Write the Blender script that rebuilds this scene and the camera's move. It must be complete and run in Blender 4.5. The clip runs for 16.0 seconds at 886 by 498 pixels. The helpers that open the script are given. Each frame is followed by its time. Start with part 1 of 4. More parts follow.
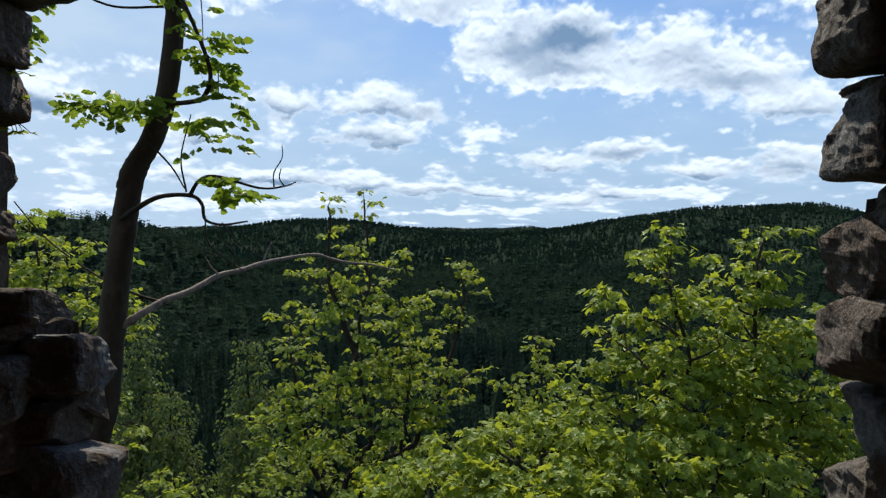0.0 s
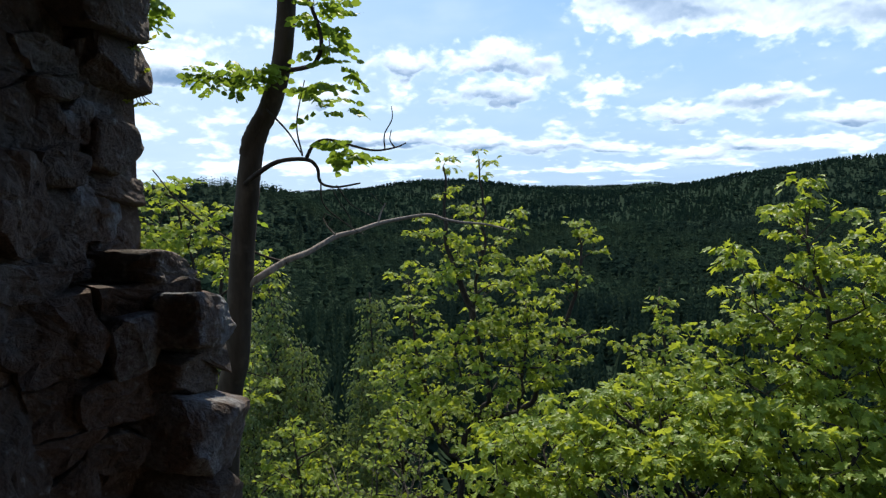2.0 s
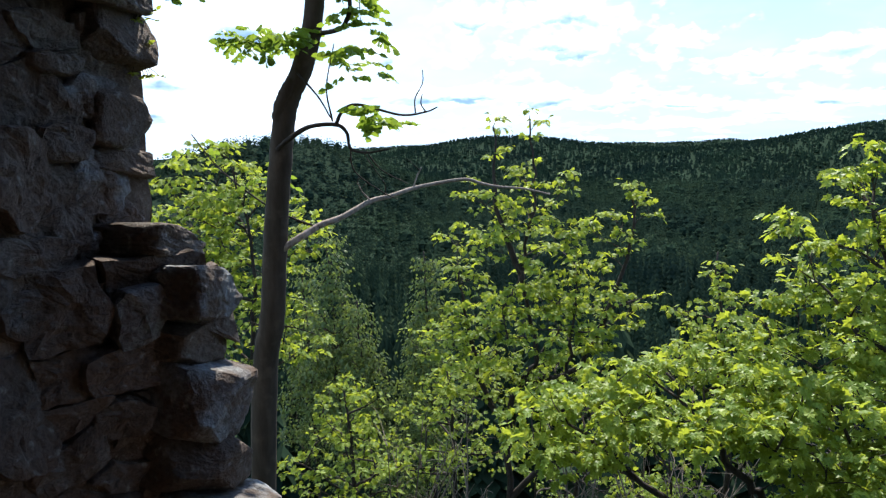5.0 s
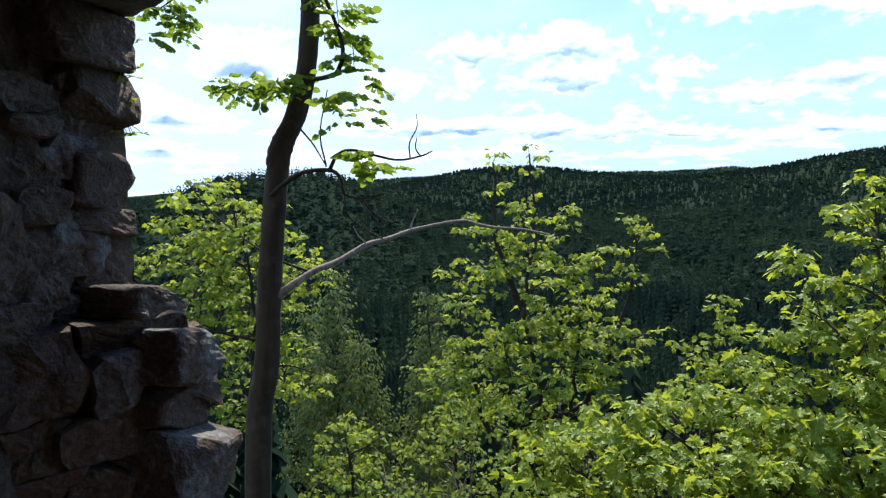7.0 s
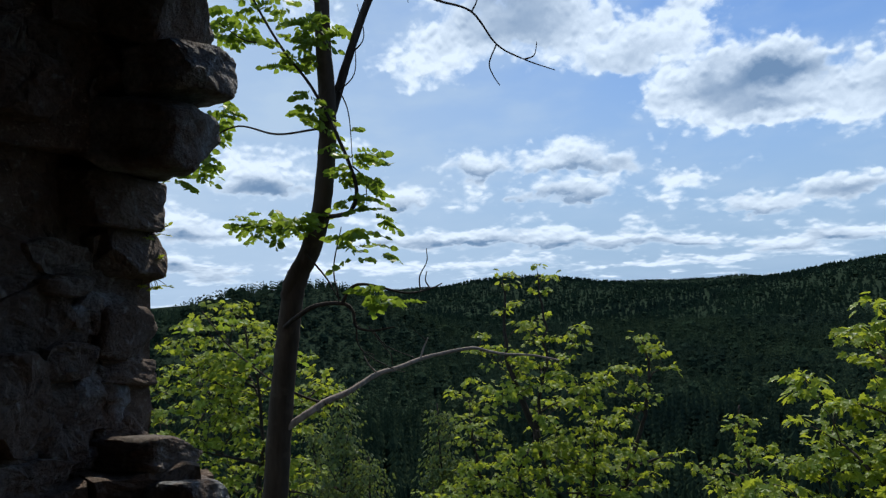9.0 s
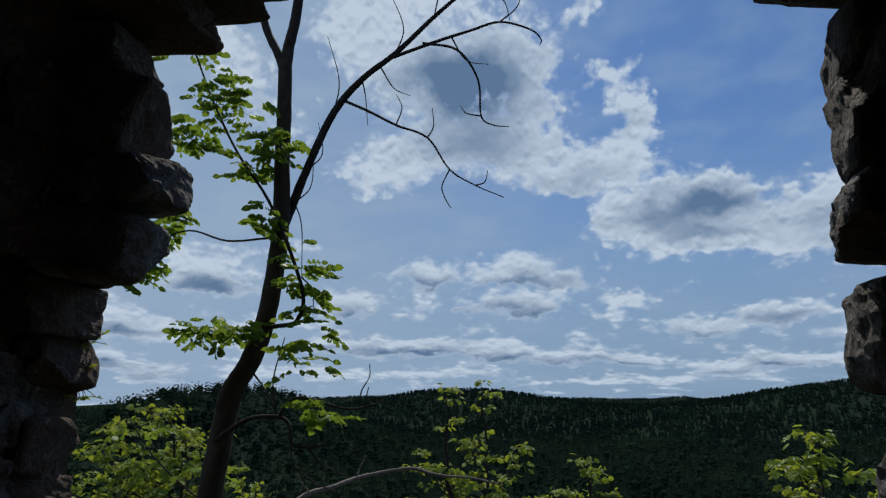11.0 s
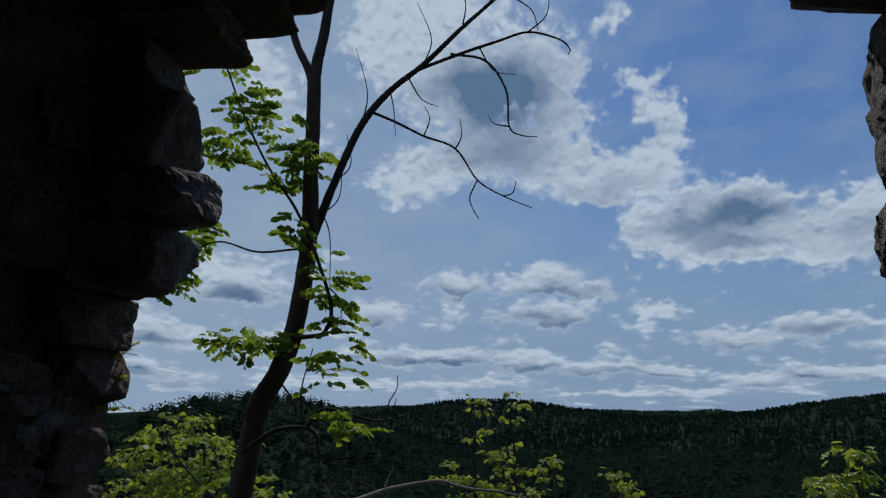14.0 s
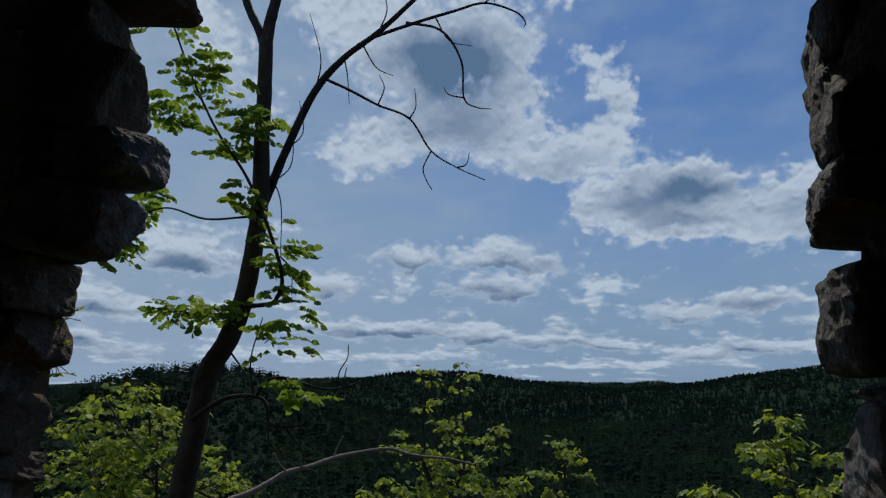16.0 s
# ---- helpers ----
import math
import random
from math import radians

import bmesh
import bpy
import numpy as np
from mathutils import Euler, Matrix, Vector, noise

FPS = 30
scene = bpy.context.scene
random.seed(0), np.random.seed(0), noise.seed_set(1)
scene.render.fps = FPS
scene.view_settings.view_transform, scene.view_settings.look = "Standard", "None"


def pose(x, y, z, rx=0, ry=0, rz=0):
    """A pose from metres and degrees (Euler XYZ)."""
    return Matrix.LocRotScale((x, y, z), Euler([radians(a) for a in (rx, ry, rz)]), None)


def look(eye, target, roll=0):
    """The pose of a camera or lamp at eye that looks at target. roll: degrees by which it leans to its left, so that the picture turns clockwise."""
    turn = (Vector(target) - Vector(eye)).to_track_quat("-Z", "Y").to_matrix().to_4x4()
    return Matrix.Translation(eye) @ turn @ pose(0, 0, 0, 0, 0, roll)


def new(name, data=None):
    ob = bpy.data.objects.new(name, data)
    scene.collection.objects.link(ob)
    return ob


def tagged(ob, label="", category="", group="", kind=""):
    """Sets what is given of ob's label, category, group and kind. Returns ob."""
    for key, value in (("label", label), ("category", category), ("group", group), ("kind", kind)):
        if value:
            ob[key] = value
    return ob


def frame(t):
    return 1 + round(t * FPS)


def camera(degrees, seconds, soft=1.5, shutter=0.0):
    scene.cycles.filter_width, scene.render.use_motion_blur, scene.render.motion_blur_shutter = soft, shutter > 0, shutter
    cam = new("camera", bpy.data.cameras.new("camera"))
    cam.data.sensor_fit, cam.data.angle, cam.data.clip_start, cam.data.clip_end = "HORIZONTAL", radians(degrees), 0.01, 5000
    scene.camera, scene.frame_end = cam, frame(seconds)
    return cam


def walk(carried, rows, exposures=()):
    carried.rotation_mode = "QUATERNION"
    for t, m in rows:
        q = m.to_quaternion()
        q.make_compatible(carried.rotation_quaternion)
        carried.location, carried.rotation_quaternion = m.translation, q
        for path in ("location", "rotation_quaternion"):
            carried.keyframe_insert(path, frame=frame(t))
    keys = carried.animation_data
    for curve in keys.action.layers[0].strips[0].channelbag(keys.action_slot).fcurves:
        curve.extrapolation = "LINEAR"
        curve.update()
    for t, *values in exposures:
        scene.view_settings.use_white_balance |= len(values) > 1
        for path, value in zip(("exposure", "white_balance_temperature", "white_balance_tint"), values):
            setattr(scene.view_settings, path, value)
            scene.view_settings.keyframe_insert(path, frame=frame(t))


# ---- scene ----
cam = camera(66.5, 16.0, soft=1.3)
PATH = [
    (0, (0.183, 0.331, 1.696), (0.136, 2.329, 1.634), 0.26),
    (0.5, (0.192, 0.317, 1.690), (0.151, 2.314, 1.589), 0.39),
    (1, (0.196, 0.310, 1.698), (0.067, 2.302, 1.565), 0.64),
    (1.5, (0.216, 0.338, 1.687), (-0.109, 2.305, 1.532), -0.64),
    (2, (0.235, 0.376, 1.691), (-0.162, 2.328, 1.512), -1.03),
    (2.5, (0.271, 0.402, 1.688), (-0.128, 2.350, 1.474), -1.36),
    (3, (0.294, 0.428, 1.686), (-0.154, 2.361, 1.435), -2.00),
    (3.5, (0.324, 0.457, 1.691), (-0.215, 2.362, 1.403), -2.17),
    (4, (0.360, 0.452, 1.710), (-0.202, 2.344, 1.386), -1.02),
    (6.5, (0.447, 0.557, 1.789), (-0.151, 2.452, 1.558), -1.36),
    (7, (0.443, 0.569, 1.818), (-0.145, 2.468, 1.607), -1.70),
    (7.5, (0.447, 0.555, 1.853), (-0.109, 2.467, 1.668), -1.97),
    (8, (0.450, 0.541, 1.905), (-0.123, 2.453, 1.773), -1.82),
    (8.5, (0.486, 0.500, 1.937), (-0.124, 2.405, 1.932), -2.12),
    (9, (0.480, 0.486, 1.951), (-0.130, 2.388, 2.066), -2.19),
    (9.5, (0.488, 0.464, 1.977), (-0.092, 2.365, 2.207), -0.80),
    (10, (0.506, 0.449, 1.990), (0.016, 2.361, 2.315), 0.15),
    (12.5, (0.505, 0.440, 2.002), (0.068, 2.336, 2.465), 0.33),
    (13, (0.507, 0.459, 2.004), (0.039, 2.363, 2.403), 0.74),
    (13.5, (0.510, 0.462, 1.997), (-0.001, 2.344, 2.442), 0.56),
    (14, (0.502, 0.460, 2.010), (-0.025, 2.334, 2.467), 0.84),
    (14.5, (0.508, 0.455, 2.010), (-0.025, 2.320, 2.501), 1.49),
    (15, (0.497, 0.448, 2.010), (0.066, 2.333, 2.521), 1.13),
    (15.5, (0.518, 0.457, 1.999), (0.103, 2.364, 2.437), 0.97),
    (16, (0.505, 0.447, 1.992), (0.112, 2.371, 2.373), 0.87),
]
walk(cam, [(t, look(e, g, r)) for t, e, g, r in PATH],
     exposures=[(0.0, 0.08, 6900, 10), (1.0, 0.08, 6900, 10), (2.0, 0.38, 6750, 10), (2.5, 0.54, 6600, 10), (3.0, 0.78, 6500, 10), (3.5, 0.93, 6500, 10),
                (4.2, 1.15, 6500, 10), (6.3, 1.05, 6500, 10), (7.0, 0.86, 6500, 10), (8.0, 0.56, 6650, 10), (8.5, 0.30, 6650, 10), (9.0, -0.12, 6600, 10),
                (9.5, -0.35, 6500, 10), (10.2, -0.57, 6450, 10), (12.3, -0.93, 6400, 10), (16.0, -0.93, 6400, 10)])

# ---- sun and sky ----
SUN_AZ, SUN_EL = -5.0, 50.0          # degrees right of straight ahead, degrees up
world = bpy.data.worlds.new("sky")
scene.world = world
world.use_nodes = True


class Nodes:
    """Short hand for building a node tree."""

    def __init__(self, tree):
        self.tree, self.nodes, self.links = tree, tree.nodes, tree.links

    def add(self, kind, **props):
        n = self.nodes.new(kind)
        for k, v in props.items():
            setattr(n, k, v)
        return n

    def put(self, socket, value):
        if isinstance(value, bpy.types.NodeSocket):
            self.links.new(value, socket)
        else:
            socket.default_value = value

    def math(self, op, a, b=0.0, c=0.0, clamp=False):
        n = self.add("ShaderNodeMath", operation=op, use_clamp=clamp)
        for i, v in enumerate((a, b, c)):
            self.put(n.inputs[i], v)
        return n.outputs[0]

    def vec(self, op, a, b=(0, 0, 0), c=(0, 0, 0)):
        n = self.add("ShaderNodeVectorMath", operation=op)
        self.put(n.inputs[0], a)
        self.put(n.inputs[1], b)
        if op == "MULTIPLY_ADD":
            self.put(n.inputs[2], c)
        return n.outputs["Value"] if op in ("LENGTH", "DOT_PRODUCT") else n.outputs["Vector"]

    def noise(self, coords, scale, detail=3.0, rough=0.55, out="Fac"):
        n = self.add("ShaderNodeTexNoise")
        if coords is not None:
            self.put(n.inputs["Vector"], coords)
        n.inputs["Scale"].default_value, n.inputs["Detail"].default_value = scale, detail
        n.inputs["Roughness"].default_value = rough
        return n.outputs[out]

    def span(self, value, a, b, c=0.0, d=1.0, smooth=False):
        n = self.add("ShaderNodeMapRange", interpolation_type="SMOOTHSTEP" if smooth else "LINEAR")
        self.put(n.inputs["Value"], value)
        for k, v in zip(("From Min", "From Max", "To Min", "To Max"), (a, b, c, d)):
            self.put(n.inputs[k], v)
        return n.outputs["Result"]

    def mix(self, fac, a, b, blend="MIX"):
        n = self.add("ShaderNodeMix", data_type="RGBA", blend_type=blend)
        self.put(n.inputs["Factor"], fac)
        self.put(n.inputs[6], (*a, 1) if isinstance(a, tuple) else a)
        self.put(n.inputs[7], (*b, 1) if isinstance(b, tuple) else b)
        return n.outputs[2]


# clouds: azimuth, elevation, half width, half height (degrees), weight
HIGH_CLOUDS = [
    (-20.5, 29.0, 4.5, 3.4, 1.0), (-21.0, 33.5, 4.5, 2.2, 1.0), (-13.5, 27.0, 5.5, 4.4, 1.0), (-7.5, 28.6, 4.2, 3.0, 0.9), (-5.0, 25.6, 2.8, 3.2, 0.9),
    (-18.5, 18.9, 4.4, 2.0, 1.0), (-13.0, 21.0, 5.0, 2.2, 0.8), (-7.0, 21.5, 5.0, 2.0, 0.8), (0.5, 19.2, 4.2, 1.9, 1.0), (3.6, 20.8, 2.0, 1.9, 0.9),
    (-4.0, 18.2, 5.0, 1.3, 0.7), (3.6, 23.6, 1.8, 1.3, 1.0), (1.8, 26.5, 1.9, 1.4, 1.0), (-0.5, 31.4, 2.6, 1.4, 0.8), (-31.2, 25.0, 3.2, 2.4, 1.0),
    (-33.0, 28.2, 2.2, 1.0, 0.9), (-27.0, 22.0, 2.5, 1.4, 0.6), (-14.0, 33.5, 6.0, 1.6, 0.7), (-40.0, 20.0, 4.0, 2.5, 0.9),
]
MIDDLE_CLOUDS = [
    (6.5, 14.8, 5.2, 2.2, 1.1), (9.6, 16.4, 3.2, 1.7, 1.0), (1.4, 14.8, 2.6, 1.5, 0.9), (5.0, 12.5, 4.0, 1.1, 0.8), (11.5, 12.8, 5.0, 1.2, 0.9),
    (17.2, 14.3, 3.4, 2.3, 1.0), (21.6, 12.6, 4.2, 1.9, 1.0), (16.5, 11.8, 4.0, 1.2, 0.8), (26.0, 9.6, 4.0, 1.5, 1.0), (-14.6, 10.4, 2.7, 1.3, 1.1),
    (-7.4, 10.5, 3.8, 1.3, 1.1), (-2.6, 9.2, 2.8, 0.8, 0.8), (-7.2, 7.6, 4.4, 0.8, 1.0), (1.9, 7.8, 2.2, 0.7, 0.9), (-33.4, 10.4, 4.2, 1.5, 1.0),
    (-32.8, 8.6, 3.6, 0.8, 1.0), (-20.7, 7.6, 2.7, 1.1, 1.1), (28.0, 17.0, 5.0, 2.2, 0.8), (-26.0, 12.0, 3.0, 0.8, 0.6),
]
LOW_CLOUDS = [
    (6.8, 5.7, 2.9, 0.8, 1.1), (13.4, 6.4, 3.2, 0.6, 0.9), (-38.9, 5.6, 1.8, 1.0, 1.1), (-35.8, 5.0, 2.0, 0.7, 0.9), (-40.0, 2.8, 2.6, 0.6, 1.0),
    (-36.4, 1.9, 2.4, 0.5, 1.0), (-20.0, 4.0, 4.6, 0.6, 1.0), (-14.0, 4.2, 3.0, 0.5, 0.9), (-8.4, 3.9, 2.7, 0.7, 1.1), (-2.9, 3.4, 3.0, 0.55, 1.0),
    (2.3, 3.0, 2.6, 0.5, 1.0), (8.8, 2.5, 2.6, 0.45, 1.0), (12.6, 3.0, 2.2, 0.5, 1.0), (19.9, 4.7, 3.4, 0.7, 1.0), (26.0, 5.5, 3.2, 0.8, 1.0),
    (-27.0, 2.1, 5.0, 0.4, 0.8), (-14.0, 2.0, 6.0, 0.4, 0.8), (3.0, 1.5, 7.0, 0.3, 0.7), (18.5, 2.8, 4.0, 0.45, 0.9), (-28.0, 5.8, 3.0, 0.5, 0.7),
]
# their grey cores and flat bases
HIGH_SHADES = [
    (-10.2, 25.6, 5.152, 3.36, 1.207), (-15, 26.6, 4.032, 2.016, 0.494), (-11, 20.9, 5.6, 1.344, 0.549), (-1.5, 18, 4.704, 0.896, 0.439), (9.2, 15.3, 4.032, 1.232, 1.043),
    (4.2, 14.2, 3.36, 1.008, 0.604), (8.4, 12.9, 3.36, 0.672, 0.658), (17.8, 13.2, 3.36, 1.008, 0.549), (21.6, 11.2, 4.032, 0.784, 0.768), (25.6, 8.7, 4.48, 0.56, 0.768),
    (-31, 23.6, 2.912, 1.008, 0.439), (2.6, 22.3, 2.24, 0.672, 0.384),
]
LOW_SHADES = [
    (-14.9, 9.6, 2.6, 0.65, 0.936), (-6.6, 9.6, 4, 0.65, 0.936), (-6.3, 7, 3.4, 0.52, 0.936), (-11.5, 6.8, 1.5, 0.52, 0.728), (7, 5, 3, 0.455, 0.832),
    (13.4, 6, 3, 0.455, 0.832), (-32.8, 8.5, 3.8, 0.78, 1.04), (-38.8, 4.9, 1.9, 0.52, 0.936), (-40, 2.3, 2.5, 0.455, 0.832), (-20.7, 6.6, 2.7, 0.65, 0.936),
    (-19.5, 3.6, 4.2, 0.39, 0.728), (-14, 3.6, 3, 0.325, 0.728), (-8.4, 3.2, 2.8, 0.416, 0.936), (-2.9, 2.9, 2.8, 0.364, 0.832), (2.3, 2.5, 2.4, 0.325, 0.728),
    (8.8, 2.1, 2.4, 0.286, 0.728), (12.6, 2.5, 2, 0.325, 0.728), (19.9, 4.1, 3.4, 0.455, 0.832), (26, 4.8, 3, 0.52, 0.832), (-36.4, 1.5, 2.2, 0.325, 0.624),
]


def build_sky():
    w = Nodes(world.node_tree)
    w.nodes.clear()
    out = w.add("ShaderNodeOutputWorld")
    sky = w.add("ShaderNodeTexSky", sky_type="NISHITA", sun_disc=False)
    sky.sun_elevation, sky.sun_rotation = radians(SUN_EL), radians(SUN_AZ)
    sky.air_density, sky.dust_density, sky.ozone_density = 1.0, 0.4, 3.0
    d = w.add("ShaderNodeTexCoord").outputs["Generated"]
    sep = w.add("ShaderNodeSeparateXYZ")
    w.put(sep.inputs[0], d)
    az = w.math("MULTIPLY", w.math("ARCTAN2", sep.outputs[0], sep.outputs[1]), 57.29578)
    el = w.math("MULTIPLY", w.math("ARCSINE", sep.outputs[2]), 57.29578)
    comb = w.add("ShaderNodeCombineXYZ")
    w.put(comb.inputs[0], az)
    w.put(comb.inputs[1], el)
    # the clouds' own grain: finer and flatter towards the horizon
    flat = w.add("ShaderNodeCombineXYZ")
    w.put(flat.inputs[0], w.math("MULTIPLY", az, 0.12))
    w.put(flat.inputs[1], w.math("MULTIPLY_ADD", w.math("LOGARITHM", w.math("MAXIMUM", w.math("ADD", el, 2.0), 0.3), 2.718), 0.9, w.math("MULTIPLY", el, 0.10)))
    flat = flat.outputs[0]
    size = w.span(el, 0, 20, 0.22, 1.0)
    warp = w.vec("SUBTRACT", w.noise(flat, 2.4, 5.0, 0.55, "Color"), (0.5, 0.5, 0.5))
    sc = w.add("ShaderNodeVectorMath", operation="SCALE")
    w.put(sc.inputs[0], w.vec("MULTIPLY", warp, (7.0, 5.0, 0)))
    w.put(sc.inputs["Scale"], size)
    p = w.vec("MULTIPLY", w.vec("ADD", comb.outputs[0], sc.outputs[0]), (1, 1, 0))

    def heaps(rows):
        total = 0.0
        for a, e, hw, hh, wt in rows:
            q = w.vec("MULTIPLY", w.vec("SUBTRACT", p, (a, e, 0)), (1 / hw, 1 / hh, 0))
            f = w.math("EXPONENT", w.math("MULTIPLY", w.vec("DOT_PRODUCT", q, q), -0.9))
            total = w.math("MULTIPLY_ADD", f, wt, total)
        return total

    def puffs(at):
        """Rounded heads of cloud with fine frayed edges."""
        at = w.vec("ADD", at, w.vec("MULTIPLY", warp, (0.16, 0.16, 0)))
        cell = w.add("ShaderNodeTexVoronoi", feature="SMOOTH_F1")
        w.put(cell.inputs["Vector"], at)
        cell.inputs["Scale"].default_value, cell.inputs["Detail"].default_value, cell.inputs["Smoothness"].default_value = 6.5, 1.0, 0.4
        cell.inputs["Roughness"].default_value = 0.5
        round_ = w.span(cell.outputs["Distance"], 0.05, 0.7, 0.30, -0.30)
        return w.math("ADD", round_, w.math("MULTIPLY_ADD", w.noise(at, 6.0, 6.0, 0.48), 1.3, -0.65))

    total = heaps(HIGH_CLOUDS + MIDDLE_CLOUDS + LOW_CLOUDS)
    dark = heaps(HIGH_SHADES + LOW_SHADES)
    # small fair-weather heaps in rows towards the horizon, grey underneath
    rows = w.add("ShaderNodeCombineXYZ")
    w.put(rows.inputs[0], w.math("MULTIPLY", az, 0.26))
    w.put(rows.inputs[1], w.math("MULTIPLY", w.math("LOGARITHM", w.math("MAXIMUM", w.math("ADD", el, 1.5), 0.3), 2.718), 3.4))
    low = w.span(el, 5.0, 14.0, 1.0, 0.0, True)
    heap, roof = w.noise(rows.outputs[0], 1.1, 4.0, 0.45), w.noise(w.vec("ADD", rows.outputs[0], (0.0, 0.25, 0.0)), 1.1, 4.0, 0.45)
    total = w.math("ADD", total, w.math("MULTIPLY", w.span(heap, 0.45, 0.68, 0.0, 0.6), low))
    under = w.math("SUBTRACT", roof, heap)
    dark = w.math("ADD", dark, w.math("MULTIPLY", w.span(under, 0.0, 0.16, 0.0, 0.45), low))
    here, above = puffs(flat), puffs(w.vec("ADD", flat, (0.0, 0.045, 0.0)))
    drift = w.noise(w.vec("MULTIPLY", flat, (0.8, 1.3, 1.0)), 1.1, 6.0, 0.6)
    ragged = w.math("MULTIPLY", here, w.span(total, 0.0, 0.6, 0.45, 1.0))      # calm between the heaps
    field = w.math("ADD", w.math("MULTIPLY_ADD", total, 1.15, ragged), w.math("ADD", w.span(drift, 0.42, 0.75, -0.06, 0.30), w.span(el, 1.0, 15.0, 0.14, 0.0)))
    cover = w.span(field, 0.20, 0.82, 0.0, 1.0, True)
    # lit heads, shaded hollows, grey cores
    relief = w.math("SUBTRACT", here, above)
    body = w.span(field, 0.28, 0.80, 0.0, 1.0, True)
    shade = w.math("MULTIPLY", w.math("MULTIPLY", dark, body), 0.92)
    shade = w.math("ADD", shade, w.span(field, 0.9, 2.0, 0.02, 0.14))
    shade = w.math("SUBTRACT", shade, w.math("MULTIPLY", relief, w.span(dark, 0.0, 0.8, 0.75, 0.15)), clamp=True)
    white = w.mix(shade, (6.8, 8.0, 9.4), (1.3, 2.25, 3.8))
    blue = w.mix(1.0, sky.outputs["Color"], (0.36, 0.60, 0.90), "MULTIPLY")
    base = w.mix(w.span(el, 0.0, 27.0, 0.94, 0.0, True), blue, (2.8, 4.15, 6.0))
    # thin high veil, denser towards the west, drawn out in streaks
    streak = w.noise(w.vec("MULTIPLY", flat, (0.9, 1.6, 1.0)), 1.3, 4.0, 0.5)
    veil = w.math("ADD", w.span(streak, 0.36, 0.74, 0.10, 0.40, True), w.span(az, -36.0, 8.0, 0.70, 0.0, True), clamp=True)
    base = w.mix(veil, base, (3.75, 5.1, 6.9))
    col = w.mix(w.math("MULTIPLY", cover, 0.94), base, white)
    bg = w.add("ShaderNodeBackground")
    w.put(bg.inputs["Color"], col)
    bg.inputs["Strength"].default_value = 0.13
    w.links.new(bg.outputs[0], out.inputs[0])


build_sky()
sun = new("sun", bpy.data.lights.new("sun", "SUN"))
sun.data.energy, sun.data.angle, sun.data.color = 5.0, radians(0.6), (1.0, 0.95, 0.86)
sun_dir = Vector((math.sin(radians(SUN_AZ)) * math.cos(radians(SUN_EL)), math.cos(radians(SUN_AZ)) * math.cos(radians(SUN_EL)),
                  math.sin(radians(SUN_EL))))
sun.matrix_world = look(sun_dir * 50, (0, 0, 0))


# ---- materials ----
def material(name, rough=0.8, spec=0.3):
    m = bpy.data.materials.new(name)
    m.use_nodes = True
    n = Nodes(m.node_tree)
    b = n.nodes["Principled BSDF"]
    b.inputs["Roughness"].default_value = rough
    b.inputs["Specular IOR Level"].default_value = spec
    return m, n, b


def bump(n, b, height, strength, distance=0.01):
    k = n.add("ShaderNodeBump")
    k.inputs["Strength"].default_value, k.inputs["Distance"].default_value = strength, distance
    n.put(k.inputs["Height"], height)
    n.links.new(k.outputs[0], b.inputs["Normal"])


def stone_material(name="rubble stone", grey=False):
    m, n, b = material(name, 0.85, 0.25)
    geo = n.add("ShaderNodeNewGeometry").outputs["Position"]
    rnd = n.add("ShaderNodeObjectInfo").outputs["Random"]
    ramp = n.add("ShaderNodeValToRGB")
    n.put(ramp.inputs[0], rnd)
    e = ramp.color_ramp.elements
    e[0].color, e[1].color = (0.155, 0.108, 0.082, 1), (0.205, 0.192, 0.172, 1)
    for pos, c in ((0.3, (0.165, 0.120, 0.090, 1)), (0.55, (0.128, 0.104, 0.086, 1)), (0.8, (0.175, 0.150, 0.125, 1))):
        k = e.new(pos)
        k.color = c
    broad = n.noise(geo, 7.0, 5.0, 0.6)
    if grey:
        for k in e:
            k.color = (0.235, 0.240, 0.240, 1)
    fine = n.noise(geo, 60.0, 6.0, 0.7)
    spots = n.noise(geo, 26.0, 3.0, 0.5)
    col = n.mix(n.span(broad, 0.40, 0.62), ramp.outputs[0], (0.115, 0.078, 0.056))
    col = n.mix(n.span(spots, 0.60, 0.72, 0, 0.55), col, (0.36, 0.34, 0.31))
    col = n.mix(n.span(fine, 0.42, 0.64, 0.0, 0.6), col, (0.045, 0.033, 0.026))
    n.put(b.inputs["Base Color"], col)
    h = n.math("ADD", n.math("MULTIPLY", broad, 1.1), n.math("ADD", n.math("MULTIPLY", fine, 0.75), n.math("MULTIPLY", spots, 0.5)))
    bump(n, b, h, 1.0, 0.024)
    return m


def mortar_material():
    m, n, b = material("lime mortar", 0.95, 0.1)
    geo = n.add("ShaderNodeNewGeometry").outputs["Position"]
    a, f = n.noise(geo, 9.0, 5.0), n.noise(geo, 70.0, 5.0, 0.7)
    col = n.mix(n.span(a, 0.35, 0.65), (0.19, 0.14, 0.105), (0.085, 0.06, 0.046))
    col = n.mix(n.span(f, 0.55, 0.7, 0, 0.6), col, (0.40, 0.34, 0.28))
    n.put(b.inputs["Base Color"], col)
    bump(n, b, n.math("ADD", a, n.math("MULTIPLY", f, 0.6)), 1.0, 0.03)
    return m


